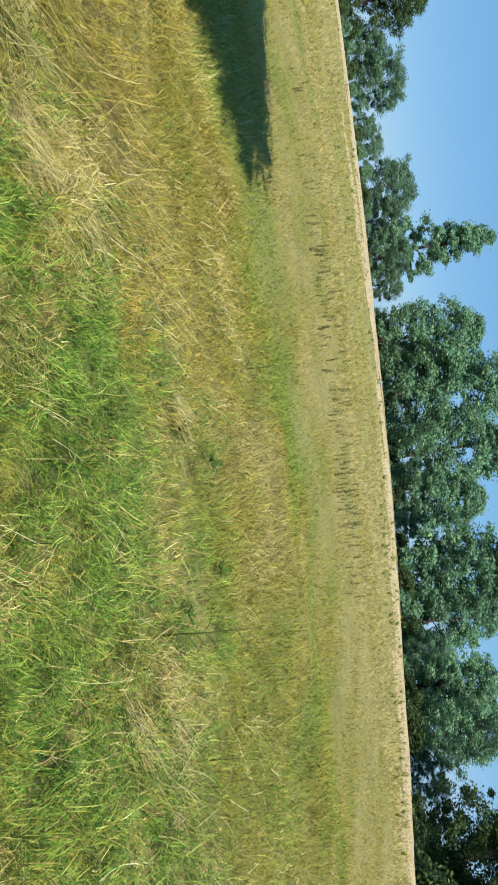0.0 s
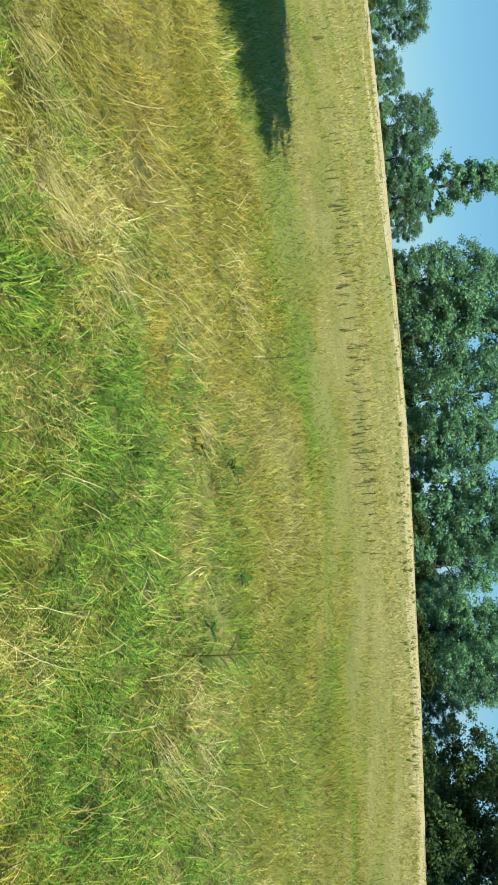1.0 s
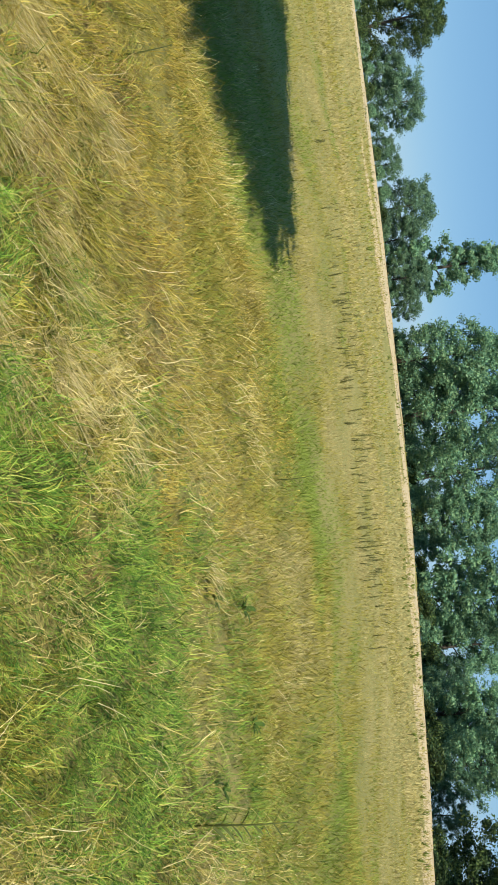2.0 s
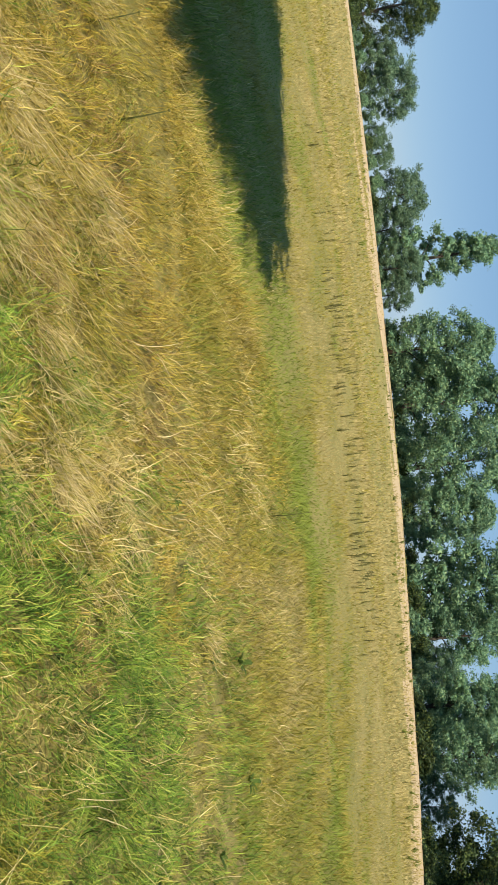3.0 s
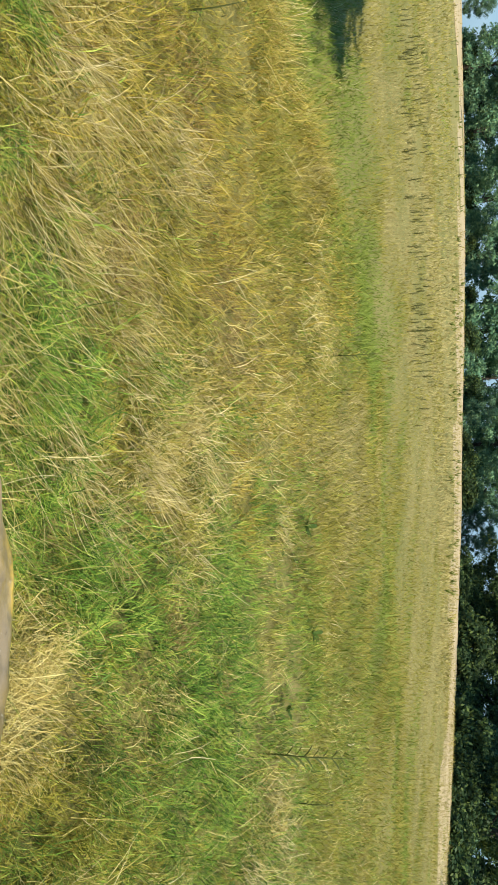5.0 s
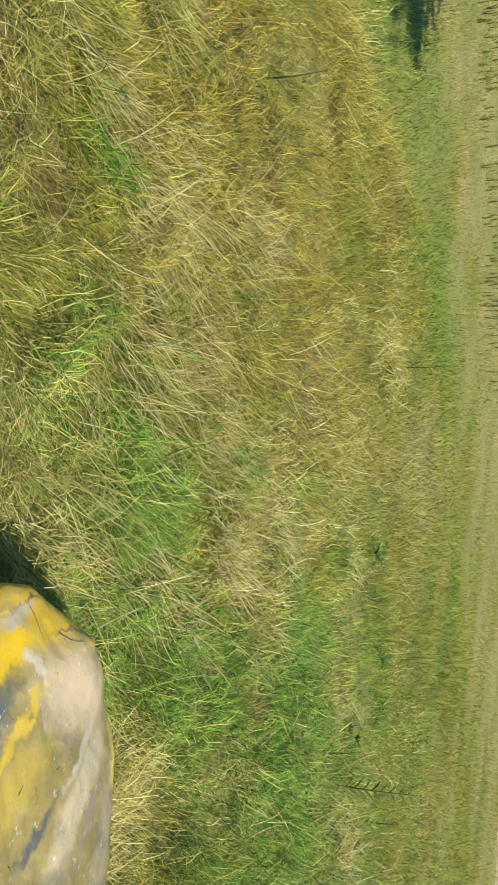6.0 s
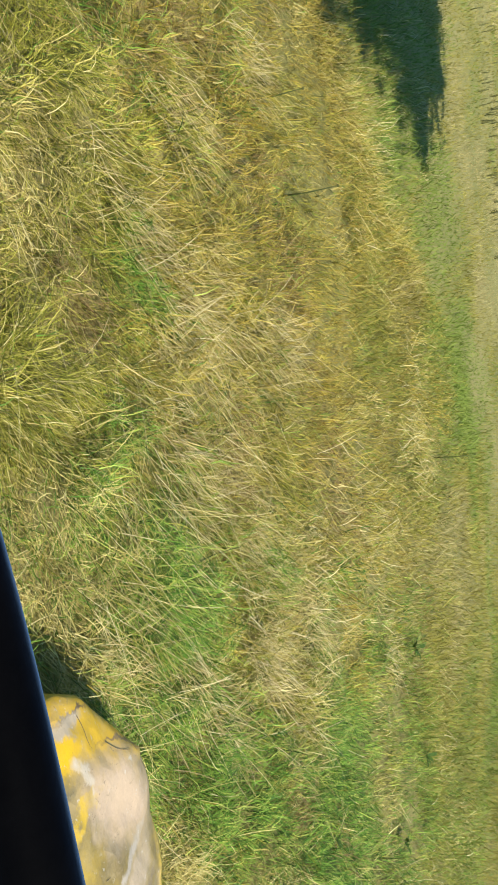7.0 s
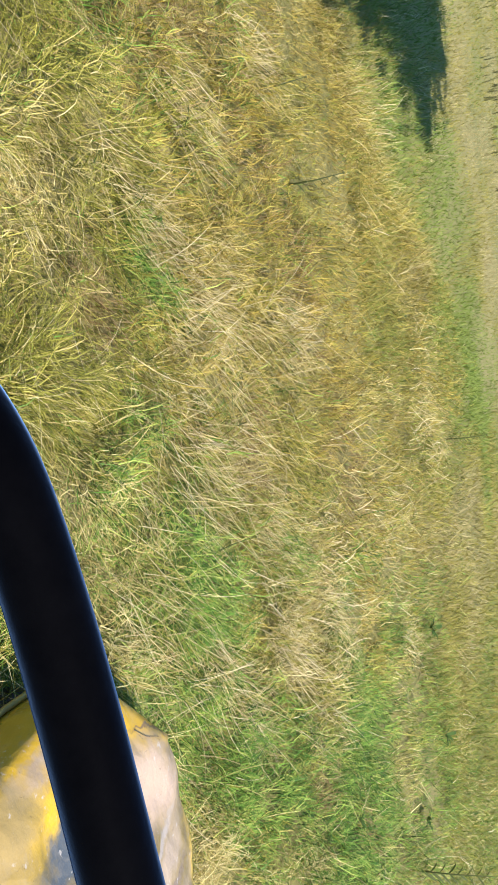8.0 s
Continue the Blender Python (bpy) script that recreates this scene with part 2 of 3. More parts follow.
def crest(x):
    """How far off the raised verge ends."""
    return np.interp(x, [-30, -12, -8.5, -7.2, -6.3, -5.4, -4.7, -4.0, -2.5, 0, 6], [8.0, 8.6, 8.9, 9.1, 9.7, 10.6, 11.9, 13.2, 14.2, 15, 16])


# the edge of the wood, from far on the left round to near on the right
EDGE = np.array([(-140, 95), (-95, 100), (-70, 105), (-55, 117), (-40, 122), (-22, 118), (-6, 111), (6, 97), (15, 76), (22, 60), (25.5, 46), (27, 32), (29, 16), (35, 0)], float)
EDGE_AZ = np.concatenate([[-math.pi, -1.9], np.arctan2(EDGE[:, 0] + 2.5, EDGE[:, 1]), [2.0, math.pi]])
EDGE_R = np.concatenate([[400, 300], np.hypot(EDGE[:, 0] + 2.5, EDGE[:, 1]), [200, 400]])


def ground_z(x, y):
    """The raised verge, the lower field, and the land falling away beyond the edge of the wood."""
    x, y = np.asarray(x, float), np.asarray(y, float)
    soft = np.interp(x, [-6.5, -4.5, -2.0], [1.1, 2.6, 7.0])
    z = 0.42 * (1 - smooth((y - crest(x)) / soft + 0.12))
    rough = 0.035 * (np.sin(1.9 * x + 0.7 * y) + np.sin(2.3 * y - 1.1 * x + 1) + np.sin(0.8 * x + 1.3 * y + 2))
    past = np.hypot(x + 2.5, y) - np.interp(np.arctan2(x + 2.5, y), EDGE_AZ, EDGE_R)
    return z + rough * np.exp(-np.abs(y) / 25) * (1 - 0.75 * smooth((y - 11) / 5)) - 0.05 * np.maximum(0, past - 0.5)


def build_ground():
    xs = np.unique(np.concatenate([-np.geomspace(16, 3000, 28), np.arange(-16, 12.01, 0.3), np.geomspace(12, 3000, 28)]).round(3))
    ys = np.unique(np.concatenate([-np.geomspace(2, 2500, 24), np.arange(-2, 26.01, 0.3), np.geomspace(26, 4000, 40)]).round(3))
    X, Y = np.meshgrid(xs, ys)
    V = np.stack([X, Y, ground_z(X, Y)], -1).reshape(-1, 3)
    n, k = len(xs), np.arange(len(xs) - 1)
    rows = (np.arange(len(ys) - 1)[:, None] * n + k[None]).ravel()
    T = np.concatenate([np.stack([rows, rows + 1, rows + n + 1], 1), np.stack([rows, rows + n + 1, rows + n], 1)])
    me = tri_mesh("ground", V, T, [EARTH])
    me.polygons.foreach_set("use_smooth", np.ones(len(T), bool))
    return tagged(new("ground", me), "meadow ground of dry and green grass with a raised verge", "ground", kind="structure")


ground = build_ground()


def along(points, step):
    d = np.concatenate([[0], np.cumsum(np.hypot(*np.diff(points, axis=0).T))])
    s = np.arange(0, d[-1], step)
    return np.stack([np.interp(s, d, points[:, 0]), np.interp(s, d, points[:, 1])], 1)


def margin_width(x, dist):
    """The bare strip is widest in front of the tallest trees."""
    return 0.19 * dist * (1 + 1.3 * np.exp(-((x + 12) / 7.5) ** 2))


def build_margin():
    """A bare, dry strip along the wood."""
    p = along(EDGE, 2.0)
    t = np.gradient(p, axis=0)
    t /= np.hypot(*t.T)[:, None]
    nrm = np.stack([-t[:, 1], t[:, 0]], 1) * -1
    dist = np.hypot(p[:, 0], p[:, 1])
    wide = margin_width(p[:, 0], dist) * (1 + 0.2 * np.sin(np.arange(len(p)) * 0.9))
    rows = []
    for f, h in ((0.0, 0.03), (0.35, 0.03), (0.7, 0.02), (1.0, -0.01)):
        q = p + nrm * (wide * f)[:, None] * np.array([1, 1]) - nrm * 2.0
        rows.append(np.column_stack([q, ground_z(q[:, 0], q[:, 1]) + h]))
    V = np.concatenate(rows)
    n = len(p)
    T = []
    for r in range(3):
        a = r * n + np.arange(n - 1)
        T += [np.stack([a, a + n, a + n + 1], 1), np.stack([a, a + n + 1, a + 1], 1)]
    return tagged(new("field_margin", tri_mesh("field_margin", V, np.concatenate(T), [MARGIN])), "pale dry margin of bare soil and straw along the wood", "ground", kind="structure")


build_margin()


# ---- grass ----
rng = np.random.default_rng(5)


def wave(x, y, s, seed):
    """A cheap smooth field, about -1 to 1."""
    r = np.random.default_rng(seed)
    out = np.zeros_like(x)
    for i in range(7):
        a, f, p = r.uniform(0, 6.28), s * r.uniform(0.6, 1.9), r.uniform(0, 6.28)
        out += np.sin(f * (x * math.cos(a) + y * math.sin(a)) + p)
    return out / 3.2


def blades(name, x, y, length, width, azimuth, rise, droop, index, mats, label, base=-0.02, foot=None, pieces=2, swing=0.55):
    """Grass blades: tapered strips from (x, y) that lean towards azimuth, rise at an angle, droop and swing aside."""
    n = len(x)
    z = ground_z(x, y) + base if foot is None else foot
    turn = rng.uniform(-0.9, 0.9, n) + azimuth + math.pi / 2
    w = np.stack([np.cos(turn) * width / 2, np.sin(turn) * width / 2, np.zeros(n)], 1)
    p = np.stack([x, y, z], 1)
    aside = rng.normal(0, swing, n)
    V = [p - w, p + w]
    for i in range(pieces):
        g = i / max(1, pieces - 1)
        a, r = azimuth + aside * g, rise - droop * g
        p = p + np.stack([np.cos(a) * np.cos(r), np.sin(a) * np.cos(r), np.sin(r)], 1) * (length / pieces)[:, None]
        p[:, 2] = np.maximum(p[:, 2], ground_z(p[:, 0], p[:, 1]) + 0.02)
        if i < pieces - 1:
            k = 0.85 - 0.3 * i / pieces
            V += [p - k * w, p + k * w]
    V.append(p)
    m = 2 * pieces + 1
    V = np.stack(V, 1).reshape(-1, 3)
    b = np.arange(n)[:, None] * m
    faces = []
    for i in range(pieces - 1):
        faces += [b + [2 * i, 2 * i + 1, 2 * i + 3], b + [2 * i, 2 * i + 3, 2 * i + 2]]
    faces.append(b + [m - 3, m - 2, m - 1])
    T = np.stack(faces, 1).reshape(-1, 3)
    me = tri_mesh(name, V, T, mats, np.repeat(index, 2 * pieces - 1))
    return tagged(new(name, me), label, "grass", kind="stuff")


def scatter(n, y0, y1, power=1.0, left=0.72, right=0.62, pad=3.0):
    """Points over the open meadow, from y0 to y1, thinning with distance."""
    u = rng.uniform(0, 1, n)
    y = y0 * (y1 / y0) ** (u ** power)
    xl, xr = -3.4 - left * y - pad * 0.5, -1.0 + right * y + pad
    xr = np.maximum(xr, -4.8 + 1.12 * y + 0.5)
    return xl + (xr - xl) * rng.uniform(0, 1, n), y


FIELD = [leaf_material("field_olive", [(0.0, (0.25, 0.235, 0.045)), (0.5, (0.355, 0.305, 0.062)), (1.0, (0.42, 0.38, 0.10))], patch=1.6, through_light=0.3, low=0.75, high=1.22),
         leaf_material("field_straw", [(0.0, (0.38, 0.31, 0.12)), (0.5, (0.46, 0.39, 0.16)), (1.0, (0.55, 0.47, 0.22))], patch=1.6, through_light=0.3, low=0.8, high=1.18),
         leaf_material("field_green", [(0.0, (0.16, 0.235, 0.036)), (0.5, (0.22, 0.29, 0.05)), (1.0, (0.30, 0.34, 0.075))], patch=1.6, through_light=0.3, low=0.75, high=1.22)]
RUSH = leaf_material("rush_green", [(0.0, (0.12, 0.17, 0.03)), (0.5, (0.18, 0.24, 0.04)), (1.0, (0.27, 0.32, 0.07))], patch=1.6, through_light=0.25)
MATS = [GREEN, OLIVE, GOLD, STRAW, BROWN, BLEACHED]


PALE = ((-5.3, 9.0, 0.9), (-3.7, 10.9, 1.2), (-2.8, 10.3, 0.9), (-2.75, 6.4, 0.9), (-2.4, 5.6, 0.5), (-3.9, 5.3, 0.55), (-3.4, 5.1, 0.6), (-4.48, 4.34, 0.35), (-2.5, 4.8, 0.45), (-1.75, 5.2, 0.45), (-1.0, 8.1, 0.35), (-2.0, 7.8, 0.6), (-3.5, 3.2, 0.25), (0.2, 7.2, 0.5), (1.6, 6.05, 0.45), (1.4, 7.0, 0.5), (2.3, 6.6, 0.4))


def heap(x, y, spots):
    return sum(np.exp(-((x - a) ** 2 + (y - b) ** 2) / r ** 2) for a, b, r in spots)


def kinds(x, y, n):
    """Which sort of blade grows where: green on the right, golden on the left and along the crest."""
    green = smooth((x + 2.9 + 0.5 * wave(x, y, 1.1, 1)) / 1.9) * smooth((y - 3.1) / 1.0)
    green *= 1 - 0.8 * smooth((y - 6.5) / 3.5)
    for cx, cy, r in ((-3.5, 3.4, 0.6), (-3.0, 3.1, 0.6), (-0.4, 9.2, 0.7), (0.7, 8.8, 0.6), (-3.0, 5.4, 0.45), (-0.9, 4.9, 0.6), (-1.35, 7.5, 0.6), (-2.0, 5.95, 0.45),
                      (-0.9, 6.3, 0.6), (0.5, 5.45, 0.5), (-3.05, 3.98, 0.45), (-3.6, 3.75, 0.4), (-0.6, 5.5, 0.5), (-3.9, 3.28, 0.4), (-2.7, 3.8, 0.4), (0.52, 5.6, 0.45), (1.0, 4.66, 0.45), (-6.0, 4.2, 0.3), (-5.0, 4.1, 0.25), (-4.2, 3.5, 0.28), (-3.25, 3.75, 0.4), (-2.05, 4.1, 0.45), (-1.1, 5.3, 0.5), (-2.5, 3.6, 0.35)):
        green = np.maximum(green, 1.6 * np.exp(-((x - cx) ** 2 + (y - cy) ** 2) / r ** 2))
    green *= 1 - 0.55 * smooth((-4.9 - x) / 1.0)
    gold = smooth((-1.6 + 1.0 * smooth((y - 6) / 2.5) - x + 0.8 * wave(x, y, 0.8, 3)) / 2.2) * (1 - smooth((y - crest(x) - 0.5) / 2.5)) * smooth((y - 3.0) / 3)
    sort = [1.65 * green - 0.74 + 0.75 * wave(x, y, 3.4, 2) + 0.4 * wave(x, y, 8, 22), 0.24 + 0.45 * wave(x, y, 2.6, 20),
            1.3 * gold - 0.85 + 0.6 * wave(x, y, 2.2, 21) + 0.3 * wave(x, y, 7, 23), -0.6 + 0.9 * wave(x, y, 3.0, 4) + 0.75 * heap(x, y, PALE) + 0.4 * smooth((5.0 - y) / 1.4) - 0.7 * heap(x, y, ((-4.2, 6.2, 1.6), (-7.0, 4.6, 1.6))),
            -2.0 + 0.9 * wave(x, y, 2.7, 24) + 1.0 * gold + 1.1 * smooth((-4.3 - x) / 1.5) * (1 - smooth((y - 6) / 2)) + 2.6 * heap(x, y, ((-3.75, 4.95, 0.5), (-1.2, 5.04, 0.35), (-0.5, 5.7, 0.3), (-4.86, 3.5, 0.3), (-1.25, 3.95, 0.4), (-2.7, 6.7, 0.6))),
            -2.3 + 0.8 * wave(x, y, 2.3, 25) + 1.3 * heap(x, y, PALE)]
    w = np.exp(2.5 * np.stack(sort, 1))
    w /= w.sum(1)[:, None]
    return np.clip((np.cumsum(w, 1) < rng.uniform(0, 1, n)[:, None]).sum(1), 0, 5)


def verge_grass():
    """A matted, lodged layer with taller blades standing out of it."""
    n = 400000
    x, y = scatter(n, 1.6, 15.0, 0.92)
    ends = np.where(x < -2.5, crest(x) - 0.3, 9.2 + 4.5 * smooth((-0.5 - x) / 2.0))
    keep = rng.uniform(0, 1, n) > smooth((y - ends) / np.interp(x, [-5, -2, 0], [0.7, 2.0, 5.0]))
    x, y = x[keep], y[keep]
    n = len(x)
    k = kinds(x, y, n)
    tuft = 1 + 0.4 * wave(x, y, 5.5, 14)
    mat = rng.uniform(0, 1, n) < 0.66
    lean = np.where(mat, 0.8 + 3.2 * wave(x, y, 3.6, 26) + rng.normal(0, 0.8, n), 0.8 + 0.9 * wave(x, y, 1.1, 6) + rng.normal(0, 0.55, n))
    L = np.where(mat, rng.uniform(0.06, 0.19, n), rng.uniform(0.11, 0.30, n)) * tuft
    rise = np.where(mat, rng.uniform(0.0, 0.9, n), np.clip(rng.normal(0.6, 0.4, n), 0.02, 1.4))
    wd = rng.uniform(0.0005, 0.0011, n) * (y + 1.4) * np.where(k == 0, 1.2, 1.0) * (1 - 0.38 * smooth((y - 5) / 4))
    L = L * (1 - 0.25 * smooth((y - 6) / 4))
    up = np.where(mat, rng.uniform(0.0, 0.17, n), 0.0) * tuft
    foot = ground_z(x, y) + np.maximum(0, up + 0.09 * wave(x, y, 9.0, 15) + 0.06 * wave(x, y, 17.0, 16)) - 0.02
    droop = rng.uniform(-0.2, 1.4, n)
    near = y < 7.2
    for belt, pieces in ((near, 3), (~near, 2)):
        blades("verge_grass", x[belt], y[belt], L[belt], wd[belt], lean[belt], rise[belt], droop[belt], k[belt], MATS, "matted lodged verge grass, golden and green, partly dried", foot=foot[belt], pieces=pieces, swing=0.75)


def long_straws():
    n = 34000
    x, y = scatter(n, 2.0, 11.0, 0.9)
    keep = rng.uniform(0, 1, n) < 0.06 + 0.94 * smooth(0.05 + 0.7 * wave(x, y, 1.9, 8) - 0.5 * smooth((x + 2.5) / 2) + 1.1 * heap(x, y, PALE) - 0.45 * smooth((-4.6 - x) / 1.5) - 0.35 * smooth((y - 5.5) / 2) * smooth((-2.5 - x) / 1.5))
    x, y = x[keep], y[keep]
    n = len(x)
    lean = 0.85 + 0.5 * wave(x, y, 0.7, 6) + rng.normal(0, 0.6, n)
    k = rng.choice([3, 5, 1, 4], n, p=[0.40, 0.22, 0.26, 0.12])
    k = np.where(rng.uniform(0, 1, n) < 0.75 * smooth((-2.0 - x) / 2.0) * smooth((y - 4) / 2.0), 2, k)
    blades("long_straws", x, y, rng.uniform(0.15, 0.55, n), rng.uniform(0.00045, 0.0009, n) * (y + 1), lean, rng.uniform(0.0, 0.5, n), rng.uniform(-0.1, 0.5, n), k, MATS,
           "long bleached grass stalks lying over the verge", base=0.14, pieces=4, swing=0.3)


def crest_grass():
    """Tall golden stalks along the crest of the verge, drooping over the lower field."""
    n = 9000
    x = rng.uniform(-14, -4.4, n)
    y = crest(x) + rng.normal(-0.35, 0.4, n)
    k = rng.choice([1, 2, 3], n, p=[0.35, 0.35, 0.3])
    blades("crest_grass", x, y, rng.uniform(0.25, 0.6, n), rng.uniform(0.003, 0.006, n), rng.normal(1.0, 1.2, n), rng.uniform(0.3, 1.3, n), rng.uniform(0.2, 1.3, n), k, MATS,
           "tall golden grass drooping over the crest of the verge", pieces=3, swing=0.8)


def field_grass():
    n = 270000
    x, y = scatter(n, 8.5, 48.0, 0.85)
    dry = 1.0 * wave(x, y * 0.3, 0.9, 9) + 0.9 * wave(x, y * 0.3, 2.2, 10) + smooth((y - 20) / 12) * 1.1
    dry -= 0.85 * (1 - smooth((y - 17) / 8)) + 0.7 * np.exp(-((x + 2.5) / 5) ** 2 - ((y - 19.5) / 2.5) ** 2)
    dry -= 1.0 * heap(x, y, ((-9.5, 36, 1.6), (-8.0, 32, 1.2), (-3.4, 18.0, 1.2), (-1.5, 21, 1.3), (-11.5, 38, 1.5), (1.5, 24, 1.2), (-6, 26, 1.3), (3.5, 31, 1.4), (-13, 29, 1.5), (0.5, 16, 1.0)))
    dry -= 0.7 * smooth((-6 - x) / 5)
    g = rng.uniform(-0.9, 0.9, n)
    k = np.where(dry + g > 0.75, 1, np.where(dry + g > -0.85, 0, 2))
    L = rng.uniform(0.08, 0.22, n) * (1 + 0.4 * wave(x, y * 0.25, 2.0, 11))
    near = 1 - smooth((y - 14) / 12)
    L = L * (1 + 0.35 * near)
    wd = rng.uniform(0.00035, 0.0007, n) * y * (1 + 0.7 * near)
    blades("field_grass", x, y, L, wd, rng.uniform(0, 6.28, n), rng.uniform(0.6, 1.5, n) * (1 - 0.55 * near * rng.uniform(0, 1, n)), rng.uniform(0.0, 1.1, n), k, FIELD, "short olive and straw-coloured field grass")


def far_grass():
    n = 70000
    x, y = scatter(n, 38.0, 118.0, 1.0, 0.8, 0.5)
    edge = np.interp(x, EDGE[:, 0], EDGE[:, 1])
    inner = edge - 2 - 0.9 * margin_width(x, np.hypot(x, edge))
    keep = (y < edge - 2) & (x < 21) & (rng.uniform(0, 1, n) > 0.88 * smooth((y - inner) / 5))
    x, y = x[keep], y[keep]
    n = len(x)
    g = 1.0 * wave(x, y * 0.25, 0.35, 12) + 0.2 + rng.uniform(-1, 1, n) + smooth((y - 45) / 15) * 0.4
    k = np.where(g > 0.2, 1, np.where(g > -0.9, 0, 2))
    blades("far_grass", x, y, rng.uniform(0.14, 0.36, n), rng.uniform(0.0006, 0.0011, n) * y, rng.uniform(0, 6.28, n), rng.uniform(0.6, 1.5, n), rng.uniform(0, 0.6, n), k, FIELD,
           "distant dry field grass")


def rear_grass():
    """The verge goes on behind and beside the way of the camera."""
    n = 50000
    x, y = rng.uniform(-16, 12, n), rng.uniform(-7, 9, n)
    out = (y < 2.2) | (x < -4.7 - 0.72 * y) | (x > np.maximum(2.2 + 0.62 * y, -4.5 + 1.12 * y))
    x, y = x[out], y[out]
    n = len(x)
    blades("rear_grass", x, y, rng.uniform(0.12, 0.34, n), rng.uniform(0.004, 0.008, n), rng.uniform(0, 6.28, n), rng.uniform(0.2, 1.2, n), rng.uniform(0.0, 1.2, n), kinds(x, y, n), MATS,
           "matted golden and green verge grass")


def shade_grass():
    """Rank tussock grass below the verge, where the tree keeps the field moist."""
    n = 16000
    x = rng.uniform(-17, -6.0, n)
    y = crest(x) + 1.1 + rng.uniform(0, 1, n) ** 1.4 * 7.5
    tuft = wave(x, y, 2.6, 31) + 0.5 * wave(x, y, 6.0, 32)
    keep = tuft + rng.normal(0, 0.3, n) > 0.1
    x, y, tuft = x[keep], y[keep], tuft[keep]
    n = len(x)
    blades("shade_grass", x, y, rng.uniform(0.15, 0.42, n) * (1 + 0.3 * tuft), rng.uniform(0.005, 0.010, n), rng.normal(0.9, 1.0, n), rng.uniform(0.5, 1.4, n), rng.uniform(0.3, 1.3, n), rng.choice([0, 1, 3, 5], n, p=[0.35, 0.3, 0.2, 0.15]), MATS,
           "rank green and pale tussock grass below the verge", swing=0.6)


verge_grass()
shade_grass()
rear_grass()
long_straws()
crest_grass()
field_grass()
far_grass()


# ---- trees ----
def leaf_cloud(r, centres, sizes, per, leaf, lift=0.25, ragged=0.55, slim=0.5):
    """Small leaf faces that clothe rounded clumps: they face outwards, unevenly, with loose ones at the rim."""
    V = []
    for c, s in zip(centres, sizes):
        d = r.normal(0, 1, (per, 3)) + np.array([0, 0, lift])
        d /= np.linalg.norm(d, axis=1)[:, None]
        shape = np.array([r.uniform(0.8, 1.4), r.uniform(0.8, 1.4), r.uniform(0.6, 1.0)])
        out = np.clip(r.normal(0.80, 0.27, per), 0.2, 1.5)[:, None]
        p = c + d * shape * s * out
        nrm = d + r.normal(0, ragged, (per, 3))
        nrm /= np.linalg.norm(nrm, axis=1)[:, None]
        a = np.cross(nrm, r.normal(0, 1, (per, 3)))
        a /= np.linalg.norm(a, axis=1)[:, None]
        b = np.cross(nrm, a)
        q = leaf * r.uniform(0.55, 1.3, per)[:, None]
        V.append(np.stack([p - a * q, p + b * q * slim, p + a * q, p - b * q * slim], 1).reshape(-1, 3))
    V = np.concatenate(V)
    k = np.arange(len(V) // 4)[:, None] * 4
    T = np.stack([k + [0, 1, 2], k + [0, 2, 3]], 1).reshape(-1, 3)
    return V, T


